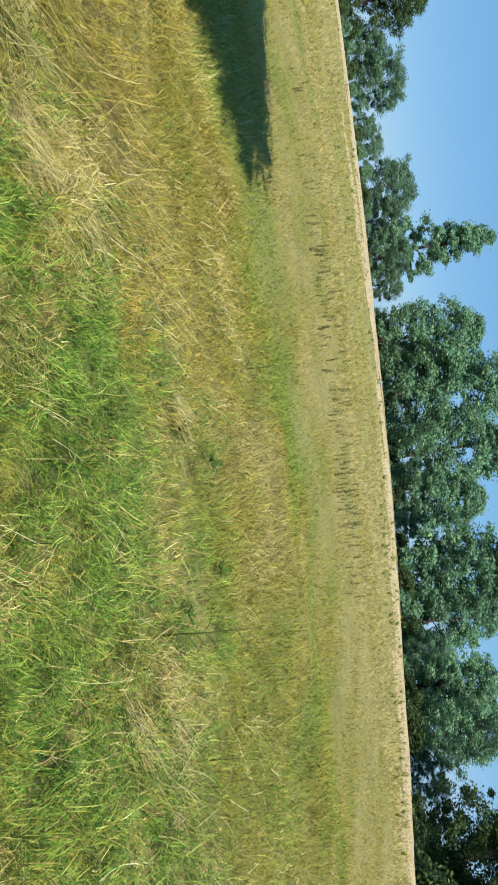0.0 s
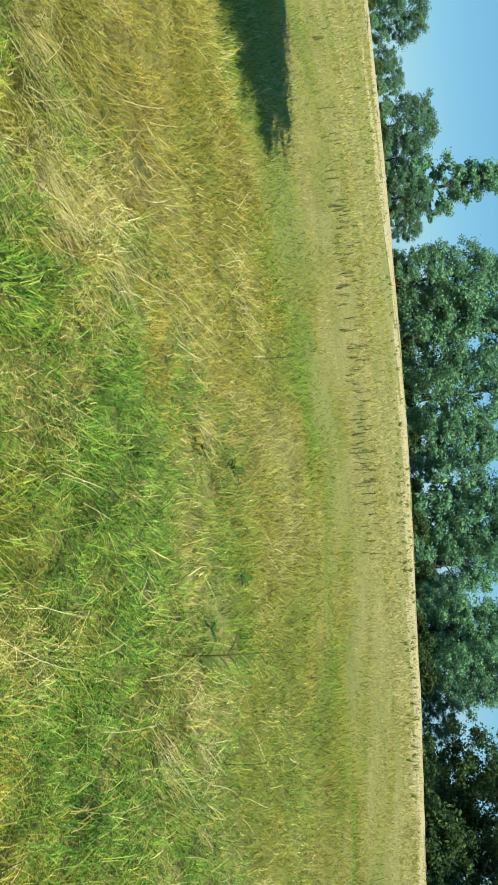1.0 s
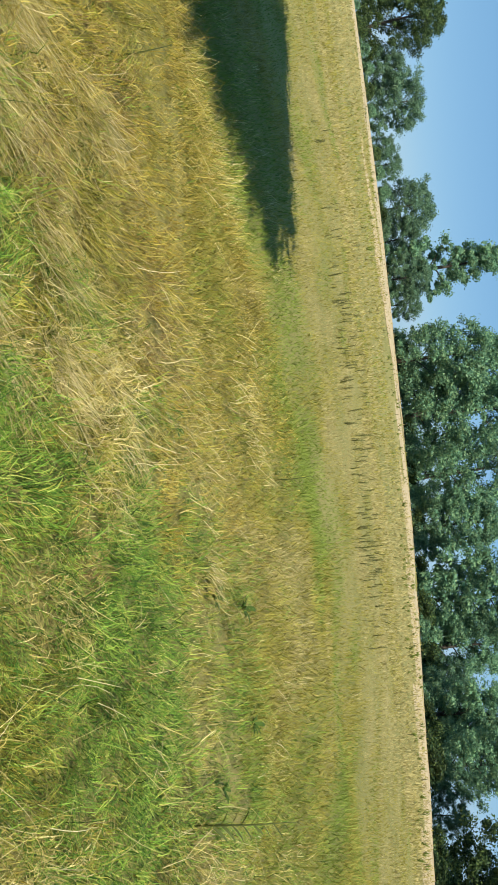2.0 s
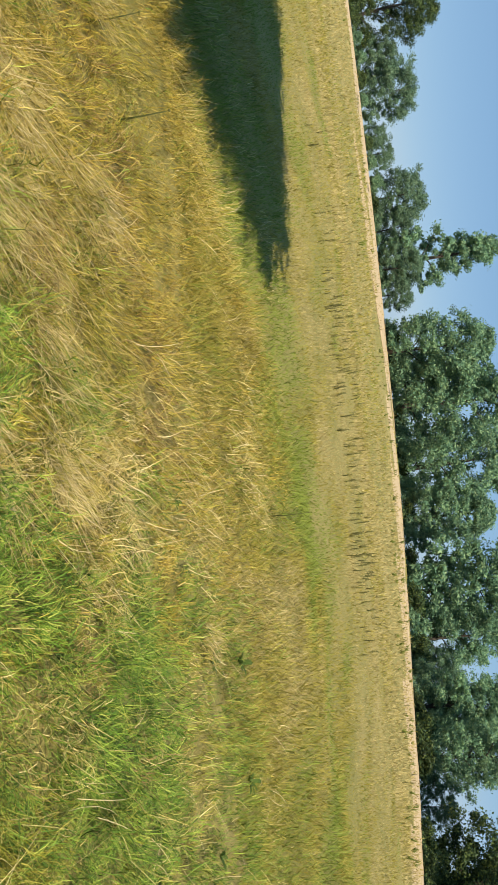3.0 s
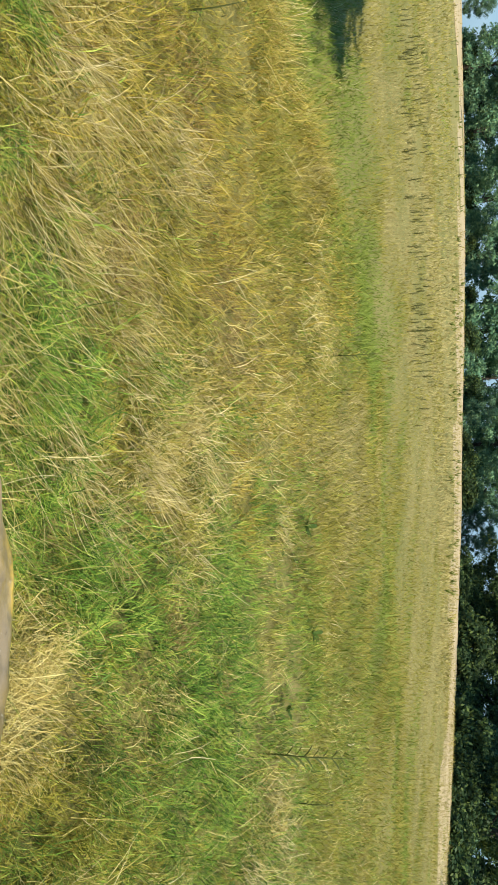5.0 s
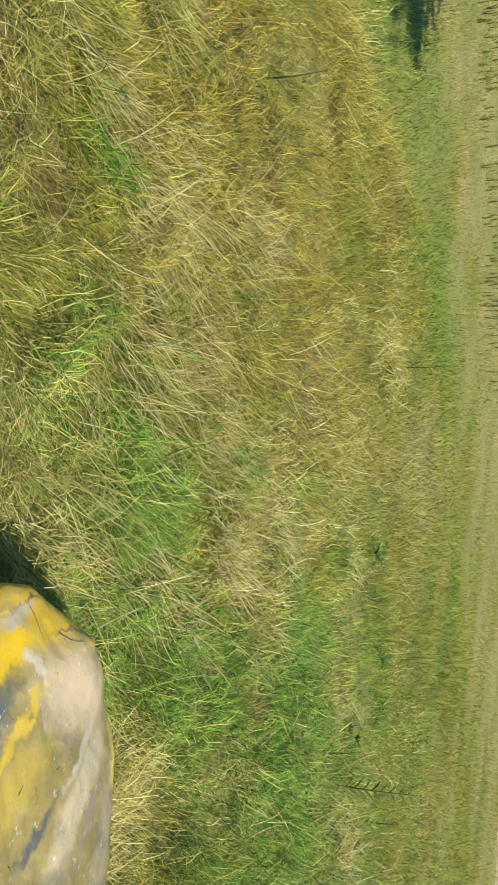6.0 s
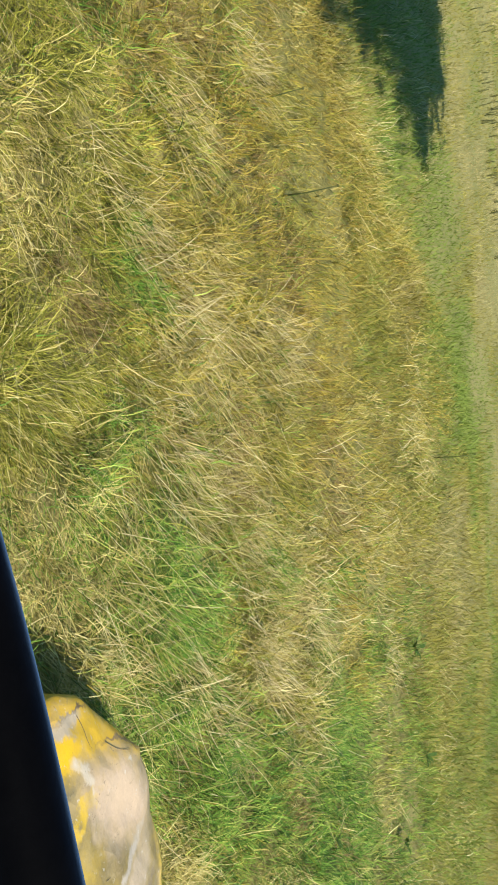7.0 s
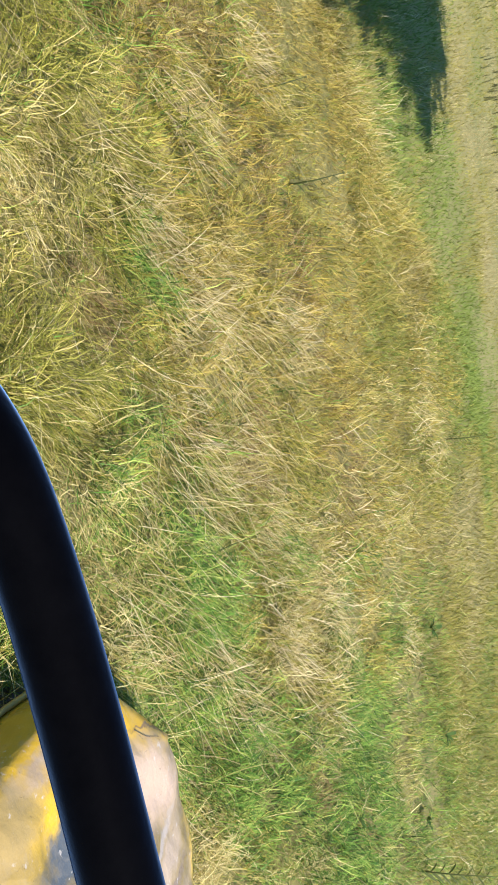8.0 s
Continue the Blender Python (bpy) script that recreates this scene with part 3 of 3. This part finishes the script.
def make_tree(seed, height, spread, material, label, leaf=0.21, clumps=190, per=140, low=0.02, shape="round", x=0, y=0, slim=0.5, ragged=0.55):
    """A broadleaf tree: tapered trunk, limbs, and a ragged crown of leaf clumps that reaches down to low * height."""
    r = np.random.default_rng(seed)
    tree = tagged(empty("tree", x, y, float(ground_z(x, y)) - 0.1), label, "tree", group="trees at the edge of the wood")
    bm = bmesh.new()
    lean = r.normal(0, 0.02, 2)
    at = np.linspace(0, 0.86, 8)
    spine = [(lean[0] * height * f + 0.15 * math.sin(5 * f + seed), lean[1] * height * f, height * f) for f in at]
    tube(bm, spine, [height * 0.022 * (1 - 0.92 * f) + 0.02 for f in np.linspace(0, 1, 8)], 9)
    part("trunk", bm, BARK, tree)

    def girth(f):
        if shape == "column":
            return spread * (0.75 + 0.25 * math.sin(7 * f + seed)) * min(1.0, 2.6 * (1.02 - f)) ** 0.7
        return spread * max(0.05, math.sin(math.pi * min(0.97, 0.22 + 0.76 * f))) ** 0.65

    centres, sizes = [], []
    for i in range(14):
        f = low + 0.10 + (0.74 - low) * i / 14
        p0 = Vector((float(np.interp(f, at, [q[0] for q in spine])), float(np.interp(f, at, [q[1] for q in spine])), height * f))
        az = float(i * 2.4 + r.uniform(-0.5, 0.5))
        reach = float(girth(f) * r.uniform(0.7, 1.05))
        up = float(r.uniform(0.35, 0.9))
        wob = float(r.uniform(-0.12, 0.12))
        pts = [p0 + Vector((math.cos(az + wob * 3 * g) * reach * g, math.sin(az + wob * 3 * g) * reach * g, reach * up * g * (1.2 - 0.4 * g))) for g in (0, 0.25, 0.5, 0.75, 1.0)]
        bm = bmesh.new()
        tube(bm, pts, [height * 0.0065, height * 0.005, height * 0.0035, height * 0.002, 0.012], 6)
        part("limb", bm, BARK, tree)
        for g in (0.5, 0.75, 1.0):
            centres.append(np.array(p0 + (pts[-1] - p0) * g) + r.normal(0, 0.05 * spread, 3))
            sizes.append(spread * r.uniform(0.13, 0.24))
    while len(centres) < clumps:
        f, a = r.uniform(0, 1) ** 0.9, r.uniform(0, 6.283)
        w = girth(f) * r.uniform(0.25, 1.0) ** 0.5 * (1 + 0.18 * math.sin(3 * a + 9 * f + seed))
        centres.append(np.array((w * math.cos(a), w * math.sin(a), height * (low + (0.97 - low) * f))))
        sizes.append(spread * r.uniform(0.07, 0.21))
    V, T = leaf_cloud(r, centres, sizes, per, leaf, slim=slim, ragged=ragged)
    V[:, 2] = np.maximum(V[:, 2], 0.05)
    crown = new("crown", tri_mesh("crown", V, T, [material]))
    crown.parent = tree
    return tree


def make_shrub(seed, height, spread, material, label, x=0, y=0):
    r = np.random.default_rng(seed)
    shrub = tagged(empty("shrub", x, y, float(ground_z(x, y)) - 0.1), label, "shrub", group="undergrowth along the wood")
    for i in range(6):
        a = i * 1.05 + r.uniform(-0.3, 0.3)
        q = spread * 0.5
        bm = bmesh.new()
        tube(bm, [(0.1 * math.cos(a), 0.1 * math.sin(a), 0), (q * 0.5 * math.cos(a), q * 0.5 * math.sin(a), height * 0.45), (q * math.cos(a), q * math.sin(a), height * 0.8)], [0.05, 0.035, 0.015], 5)
        part("stem", bm, BARK, shrub)
    centres, sizes = [], []
    for i in range(46):
        a, f = r.uniform(0, 6.28), r.uniform(0, 1)
        rr = spread * math.sqrt(r.uniform(0, 1)) * (1 - 0.5 * f)
        centres.append(np.array((rr * math.cos(a), rr * math.sin(a), height * (0.08 + 0.82 * f))))
        sizes.append(spread * r.uniform(0.18, 0.34))
    V, T = leaf_cloud(r, centres, sizes, 80, 0.15)
    crown = new("crown", tri_mesh("crown", V, T, [material]))
    crown.parent = shrub
    return shrub


oak = make_tree(11, 18, 6.0, LEAF, "tall dark green broadleaf tree at the edge of the wood", per=105, clumps=330, x=-11.6, y=117)
ash = make_tree(12, 18, 4.3, LEAF, "tall narrow green tree at the edge of the wood", clumps=170, shape="column", x=-33.0, y=126)
willow = make_tree(13, 8, 4.4, LEAF_BLUE, "low grey-green willow-like tree at the edge of the wood", leaf=0.24, per=130, clumps=130, slim=0.22, ragged=0.8, x=-42.8, y=127)
maple = make_tree(14, 14, 4.8, LEAF, "broad green tree with low branches beside the field", per=105, clumps=300, x=9.9, y=97)
lime = make_tree(15, 12, 4.6, LEAF_DARK, "dark green tree of the wood, deep shade put into its leaf colour", clumps=210, per=190, leaf=0.13, x=26.8, y=65)
for ob, x, y, s, turn in (
    (oak, -19.2, 118, 0.78, 240), (oak, -3.4, 112, 0.88, 115), (maple, 2.5, 106, 0.78, 40), (maple, -15.5, 127, 0.95, 75),
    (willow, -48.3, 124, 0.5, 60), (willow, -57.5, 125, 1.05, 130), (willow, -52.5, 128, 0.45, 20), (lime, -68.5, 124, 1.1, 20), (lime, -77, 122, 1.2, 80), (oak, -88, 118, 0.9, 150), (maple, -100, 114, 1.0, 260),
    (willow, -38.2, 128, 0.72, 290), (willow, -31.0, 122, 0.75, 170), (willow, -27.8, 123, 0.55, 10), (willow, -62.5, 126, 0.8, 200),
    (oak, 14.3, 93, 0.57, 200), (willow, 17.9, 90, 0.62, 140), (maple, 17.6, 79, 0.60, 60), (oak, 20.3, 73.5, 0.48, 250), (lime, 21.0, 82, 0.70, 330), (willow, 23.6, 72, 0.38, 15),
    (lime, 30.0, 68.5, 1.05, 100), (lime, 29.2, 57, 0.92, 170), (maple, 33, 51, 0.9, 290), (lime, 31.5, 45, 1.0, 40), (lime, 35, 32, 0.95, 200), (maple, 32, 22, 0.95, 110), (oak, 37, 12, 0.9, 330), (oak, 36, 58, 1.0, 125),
):
    copy_thing(ob, pose(x, y, float(ground_z(x, y)) - 0.1, 0, 0, turn) @ Matrix.Diagonal((s, s, s, 1)))

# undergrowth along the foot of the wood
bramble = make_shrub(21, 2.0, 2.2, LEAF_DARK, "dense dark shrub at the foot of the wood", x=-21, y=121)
hazel = make_shrub(22, 2.6, 1.9, LEAF, "upright green shrub at the foot of the wood", x=-18, y=120)
pick = random.Random(4)
GAPS = ((-51, -48.5), (-26.5, -23.0), (6.0, 8.2), (34.5, 38.5))  # where the sky comes down to the field
for i, (ex, ey) in enumerate(along(EDGE, 2.7)):
    d = math.hypot(ex, ey)
    px, py = ex * (1 + 3.0 / d), ey * (1 + 3.0 / d)
    if px < -75 or py < 8 or any(a < (px + 1.1) * 115 / py - 1.1 < b for a, b in GAPS):
        continue
    s = pick.uniform(0.5, 1.0) * (0.7 if px < -20 else 1.0)
    copy_thing(hazel if i % 3 and px < 17 else bramble, pose(px, py, float(ground_z(px, py)) - 0.1, 0, 0, pick.uniform(0, 360)) @ Matrix.Diagonal((s, s, s * pick.uniform(0.7, 1.2), 1)))


# the tree behind the verge whose crown shades the lower field; it stands beside the path of the camera
reach = 11.5 / math.tan(SUN_EL)
cx, cy = -14.5 + to_sun.x / math.hypot(to_sun.x, to_sun.y) * reach, 16.05 + to_sun.y / math.hypot(to_sun.x, to_sun.y) * reach
make_tree(41, 15.0, 6.95, LEAF, "large leafy tree on the verge that shades the field", clumps=420, per=150, leaf=0.28, low=0.54, x=cx, y=cy)


# ---- weeds ----
def make_thistle(x, y, height, label, name="thistle", seed=1, pairs=9):
    """An upright stem with paired, drooping lobed leaves."""
    r = random.Random(seed)
    plant = tagged(empty(name, x, y, float(ground_z(x, y)) - 0.02), label, "weed", group="weeds in the meadow")
    bm = bmesh.new()
    tube(bm, [(0, 0, 0), (0.01, 0.0, height * 0.5), (0.0, 0.01, height)], [0.009, 0.007, 0.003], 6)
    part("stem", bm, DOCK, plant)
    for i in range(pairs):
        f = 0.18 + 0.78 * i / pairs
        for s in (0, math.pi):
            a = s + r.uniform(-0.45, 0.45)
            L = height * (0.21 - 0.11 * f) * r.uniform(0.8, 1.15)
            bm = bmesh.new()
            pts = []
            for g in (0, 0.35, 0.7, 1.0):
                c = Vector((math.cos(a) * L * g, math.sin(a) * L * g, height * f + L * (0.95 * g - 0.35 * g * g)))
                w = L * 0.085 * (math.sin(math.pi * (0.12 + 0.86 * g)) + 0.04)
                q = Vector((-math.sin(a) * w, math.cos(a) * w, 0.3 * w))
                pts.append((bm.verts.new(c - q), bm.verts.new(c + Vector((0, 0, -0.12 * w))), bm.verts.new(c + q)))
            for u, v in zip(pts, pts[1:]):
                bm.faces.new((u[0], u[1], v[1], v[0]))
                bm.faces.new((u[1], u[2], v[2], v[1]))
            part("leaf", bm, DOCK, plant)
    bm = bmesh.new()
    bmesh.ops.create_icosphere(bm, subdivisions=1, radius=0.013, matrix=Matrix.Translation((0, 0.01, height)))
    part("flower_head", bm, DOCK, plant)
    return plant


make_thistle(1.03, 7.05, 0.88, "tall dark green thistle with paired leaves in the grass", seed=2, pairs=8)
make_thistle(-1.85, 12.4, 0.62, "dark green thistle standing in pale grass", seed=3)
make_thistle(2.35, 8.1, 0.42, "small dark thistle in green grass", seed=4, pairs=6)
make_thistle(-6.1, 6.6, 0.45, "thin brownish weed among golden grass", seed=5, pairs=7)
make_thistle(-5.4, 6.9, 0.48, "thin brownish weed among golden grass", seed=6, pairs=6)


def make_leafy_weed(x, y, size, seed):
    """A low broad-leaved weed: a rosette of arching leaves."""
    r = random.Random(seed)
    plant = tagged(empty("leafy_weed", x, y, float(ground_z(x, y)) + 0.08), "dark green broad-leaved weed in the grass", "weed", group="leafy weeds in the meadow")
    for i in range(13):
        a, L, up = i * 2.4 + r.uniform(-0.3, 0.3), size * r.uniform(0.6, 1.1), r.uniform(0.5, 1.3)
        bm = bmesh.new()
        rows = []
        for g in (0, 0.3, 0.6, 0.85, 1.0):
            c = Vector((math.cos(a) * L * g, math.sin(a) * L * g, L * up * (g - 0.6 * g * g)))
            w = L * 0.12 * (math.sin(math.pi * (0.08 + 0.9 * g)) + 0.03)
            q = Vector((-math.sin(a) * w, math.cos(a) * w, 0.35 * w))
            rows.append((bm.verts.new(c - q + Vector((0, 0, 0.35 * w))), bm.verts.new(c), bm.verts.new(c + q)))
        for u, v in zip(rows, rows[1:]):
            bm.faces.new((u[0], u[1], v[1], v[0]))
            bm.faces.new((u[1], u[2], v[2], v[1]))
        part("leaf", bm, WEED, plant)
    return plant


for i, (x, y, size) in enumerate(((-0.45, 9.2, 0.20), (-0.7, 8.05, 0.17), (0.66, 8.8, 0.17), (-0.6, 5.6, 0.10), (0.95, 7.7, 0.14), (-2.2, 7.2, 0.11), (1.9, 7.2, 0.15))):
    make_leafy_weed(x, y, size, 80 + i)


def make_dock(x, y):
    """A dried dock: a thin stem with short side shoots full of seed."""
    r = random.Random(9)
    plant = tagged(empty("dock_plant", x, y, float(ground_z(x, y)) - 0.02), "dark brownish-green dock stalk standing in the dry field", "weed", group="dock stalks in the field")
    bm = bmesh.new()
    tube(bm, [(0, 0, 0), (0.02, 0, 0.45), (0.0, 0.02, 0.9)], [0.016, 0.013, 0.008], 5)
    part("stem", bm, DRY_DOCK, plant)
    bm = bmesh.new()
    for i in range(18):
        f, a = 0.15 + 0.75 * i / 18, r.uniform(0, 6.28)
        L = 0.07 * (1.4 - f) * r.uniform(0.5, 1.3)
        tube(bm, [(0, 0, f), (math.cos(a) * L, math.sin(a) * L, f + 0.06)], [0.016, 0.008], 4)
    part("seed_head", bm, DRY_DOCK, plant)
    return plant


dock = make_dock(0.07, 28.3)
place = random.Random(12)
for i in range(290):
    if i < 200:  # a belt across the field
        x = (-11.5, -8.5, -6, -3.8, -1.4, 1.0)[i % 6] + place.gauss(0, 1.1) if i % 3 else -16 + 20 * place.random()
        y = max(29.5, 33.5 + 0.05 * x + place.gauss(0, 3.6))
    else:  # sparser towards the wood
        x = -30 + 48 * place.random()
        y = place.uniform(44, 0.80 * float(np.interp(x, EDGE[:, 0], EDGE[:, 1])) + 1)
    s = place.uniform(0.27, 0.58)
    copy_thing(dock, pose(x, y, float(ground_z(x, y)) - 0.02, place.uniform(-5, 5), place.uniform(-5, 5), place.uniform(0, 360)) @ Matrix.Diagonal((1.9 * s, 1.9 * s, s * place.uniform(0.65, 1.05), 1)))


def make_rush(x, y):
    """A clump of upright green rushes."""
    r = random.Random(31)
    plant = tagged(empty("rush_tuft", x, y, float(ground_z(x, y)) - 0.02), "upright tuft of green rushes near the wood", "rushes", group="rush tufts in the far field")
    for i in range(14):
        a, h = r.uniform(0, 6.28), r.uniform(0.35, 0.75)
        bm = bmesh.new()
        tube(bm, [(0.05 * math.cos(a), 0.05 * math.sin(a), 0), (0.12 * math.cos(a), 0.12 * math.sin(a), h * 0.6), (0.22 * math.cos(a), 0.22 * math.sin(a), h)], [0.022, 0.02, 0.006], 4)
        part("stem", bm, RUSH, plant)
    return plant


rush = make_rush(-19.0, 62.0)
for i in range(150):
    x = -52 + 60 * place.random() if i % 2 else 3 + 15 * place.random()
    y = float(np.interp(x, EDGE[:, 0], EDGE[:, 1])) * place.uniform(0.55, 0.84)
    s = place.uniform(0.35, 0.75)
    copy_thing(rush, pose(x, y, float(ground_z(x, y)) - 0.02, 0, 0, place.uniform(0, 360)) @ Matrix.Diagonal((s, s, s * place.uniform(0.7, 1.0), 1)))


def make_straw_tuft(seed, x, y, size, aim):
    """A flattened sheaf of bleached stalks that fans out from one root."""
    global rng
    keep, rng = rng, np.random.default_rng(seed)
    n = int(250 * size)
    a = rng.normal(aim, 0.42, n)
    u, v = rng.normal(0, 0.26 * size, n), rng.normal(0, 0.17 * size, n)
    px, py = x + u * math.cos(aim) - v * math.sin(aim), y + u * math.sin(aim) + v * math.cos(aim)
    ob = blades("straw_tuft", px, py, rng.uniform(0.2, 0.85, n) * size, rng.uniform(0.0018, 0.0036, n) * (1 + y / 12), a, rng.uniform(0.0, 0.3, n), rng.uniform(-0.1, 0.35, n),
                rng.choice([5, 3, 1, 4], n, p=[0.40, 0.34, 0.16, 0.10]), MATS, "flattened tuft of bleached straw in the verge", base=0.14, pieces=4, swing=0.28)
    rng = keep
    tagged(ob, "flattened tuft of bleached straw in the verge", "grass tuft", group="straw tufts in the verge", kind="stuff")
    return ob


for i, (x, y, s, a) in enumerate(((-2.42, 4.85, 0.75, 0.75), (-2.35, 4.2, 0.6, 0.75), (-2.8, 3.9, 0.6, 0.5), (-3.95, 4.1, 1.0, 0.95), (-4.7, 4.5, 1.0, 1.05), (-5.3, 4.0, 0.8, 0.9), (-3.2, 4.9, 0.8, 0.9), (-0.9, 7.9, 0.55, 0.8),
                               (-4.4, 5.7, 0.9, 1.1), (-5.9, 4.9, 0.8, 0.8), (-2.2, 5.9, 0.6, 0.6), (1.45, 5.95, 0.7, 0.5), (1.6, 6.7, 0.6, 0.6), (-6.3, 6.3, 0.8, 1.2))):
    make_straw_tuft(50 + i, x, y, s, a)


# ---- the mower beside the verge ----
def loop_shell(bm, outline, levels):
    """Skins a closed outline through levels (z, inset), and closes the top."""
    c = sum((Vector(p) for p in outline), Vector((0, 0))) / len(outline)
    rings = []
    for z, inset in levels:
        ring = []
        for p in outline:
            v = Vector(p) - c
            q = c + v * max(0.02, 1 - inset / v.length)
            ring.append(bm.verts.new((q.x, q.y, z)))
        rings.append(ring)
    n = len(outline)
    for r, s in zip(rings, rings[1:]):
        for k in range(n):
            bm.faces.new((r[k], r[(k + 1) % n], s[(k + 1) % n], s[k])).smooth = True
    # the middle, in ever smaller loops round one last corner
    last = rings[-1]
    for f in (0.8, 0.6, 0.4, 0.2):
        ring = [bm.verts.new((c.x + (v.co.x - c.x) * f, c.y + (v.co.y - c.y) * f, v.co.z)) for v in rings[-1]]
        for k in range(n):
            bm.faces.new((last[k], last[(k + 1) % n], ring[(k + 1) % n], ring[k])).smooth = True
        last = ring
    tip = bm.verts.new((c.x, c.y, last[0].co.z))
    for k in range(n):
        bm.faces.new((last[k], last[(k + 1) % n], tip)).smooth = True
    return rings


def rounded(points, step=0.05, ease=3):
    """A closed outline sampled evenly, its corners eased."""
    p = np.array(points + points[:1], float)
    q = along(p, step)
    for _ in range(ease):
        q = 0.25 * np.roll(q, 1, 0) + 0.5 * q + 0.25 * np.roll(q, -1, 0)
    return [tuple(v) for v in q]


def make_mower():
    plan = rounded([(-3.195, 2.645), (-2.95, 2.668), (-2.72, 2.668), (-2.58, 2.64), (-2.34, 2.52), (-2.0, 2.25), (-1.95, 1.6), (-2.3, 1.2), (-3.3, 1.2), (-3.50, 1.4), (-3.59, 1.8), (-3.625, 2.05), (-3.60, 2.28), (-3.53, 2.40)], 0.03, 0)
    mower = tagged(empty("mower", 0, 0, 0), "worn yellow mower cover with chalky pale patches, standing in the grass", "mower")
    bm = bmesh.new()
    loop_shell(bm, plan, [(0.66, 0.02), (0.80, 0.0), (0.875, 0.0), (0.893, 0.012), (0.902, 0.04), (0.908, 0.08), (0.915, 0.12), (0.92, 0.17), (0.925, 0.22), (0.93, 0.28), (0.935, 0.34), (0.94, 0.41)])
    for v in bm.verts:
        fold = 0.97 * (v.co.x + 3.27) - 0.25 * (v.co.y - 2.35)  # the end slopes away from a fold in the sheet
        v.co.z += 0.012 * abs(noise.noise(v.co * 11)) + 0.012 * noise.noise(v.co * 7) + 0.03 * noise.noise(v.co * 3.4) - 0.10 * max(0, -fold) + (0.012 * math.exp(-(fold / 0.03) ** 2) if v.co.z > 0.86 else 0)
    hood = part("hood", bm, PAINT, mower)
    bm = bmesh.new()
    # black skirt added in place of the dark, shaded hollow below the hood
    loop_shell(bm, plan, [(0.30, -0.03), (0.5, 0.0), (0.68, 0.03)])
    part("skirt", bm, HOLLOW_BLACK, mower, "black skirt added for the dark hollow under the cover")
    bm = bmesh.new()
    seam = [(*p, 0.672) for p in plan]
    tube(bm, seam + seam[:1], [0.012] * (len(seam) + 1), 6, caps=False)
    part("edging", bm, EDGING, mower, "yellow edging bead")
    return hood


cover = make_mower()


def make_stalk(cover, seed, x, y, turn, size):
    """A dark dry stalk lying on the cover."""
    bm = bmesh.new()
    pts = []
    for g in np.linspace(-0.5, 0.5, 9):
        a = radians(turn)
        u, v = size * g, 0.04 * size * math.sin(5 * g + seed)
        px, py = x + u * math.cos(a) - v * math.sin(a), y + u * math.sin(a) + v * math.cos(a)
        hit = cover.ray_cast((px, py, 2.0), (0, 0, -1))[1] or Vector((px, py, 0.88))
        pts.append((px - x, py - y, hit.z + 0.003))
    tube(bm, pts, list(np.linspace(0.0011, 0.0005, 9)), 5)
    ob = part("dry_stalk", bm, BARK)
    ob.location = (x, y, 0)
    return tagged(ob, "thin dark dry stalk lying on the mower cover", "plant litter", group="litter on the mower cover")


for i, (x, y, turn, size) in enumerate(((-3.43, 2.33, 8, 0.13), (-3.28, 2.49, 50, 0.15), (-3.02, 2.02, 120, 0.035), (-2.95, 2.22, 70, 0.03), (-3.44, 2.06, 30, 0.03), (-2.82, 1.9, 20, 0.05))):
    make_stalk(cover, 60 + i, x, y, turn, size)


def make_handrail():
    """A black tube that rises past the eye and comes down to the ground on both sides."""
    a, b = Vector((-4.772, 0.429, 2.257)), Vector((-4.511, 0.392, 2.292))
    drop = Vector((0.0, -0.006, -0.0245))
    a, b = a + drop, b + drop
    d = b - a
    bow = Vector((0.0, 0.0, 0.004))
    pts = [a - d * 1.1 + Vector((-0.1, -0.1, -1.9)), a - d * 1.1 + Vector((-0.05, -0.04, -0.7)), a - d * 0.9 + Vector((0, 0, -0.15)), a - d * 0.4 + Vector((0, 0, -0.016)), a, a + d * 0.5 + bow, b, b + d * 0.5, b + d * 0.9 + Vector((0, 0, -0.05)),
           b + d * 1.15 + Vector((0.02, 0, -0.3)), b + d * 1.2 + Vector((0.03, 0, -1.0)), b + d * 1.2 + Vector((0.03, 0, -1.95))]
    rail = tagged(empty("handrail", pts[0].x, pts[0].y, 0), "black painted tubular handrail standing on the verge", "handrail")
    cu = bpy.data.curves.new("rail", "CURVE")
    cu.dimensions, cu.bevel_depth, cu.bevel_resolution, cu.resolution_u = "3D", 0.029, 6, 10
    sp = cu.splines.new("NURBS")
    sp.points.add(len(pts) - 1)
    for q, p in zip(sp.points, pts):
        q.co = (p.x - pts[0].x, p.y - pts[0].y, p.z, 1)
    sp.use_endpoint_u, sp.order_u = True, 4
    cu.materials.append(RAIL)
    ob = new("tube", cu)
    ob.parent = rail
    return rail


make_handrail()
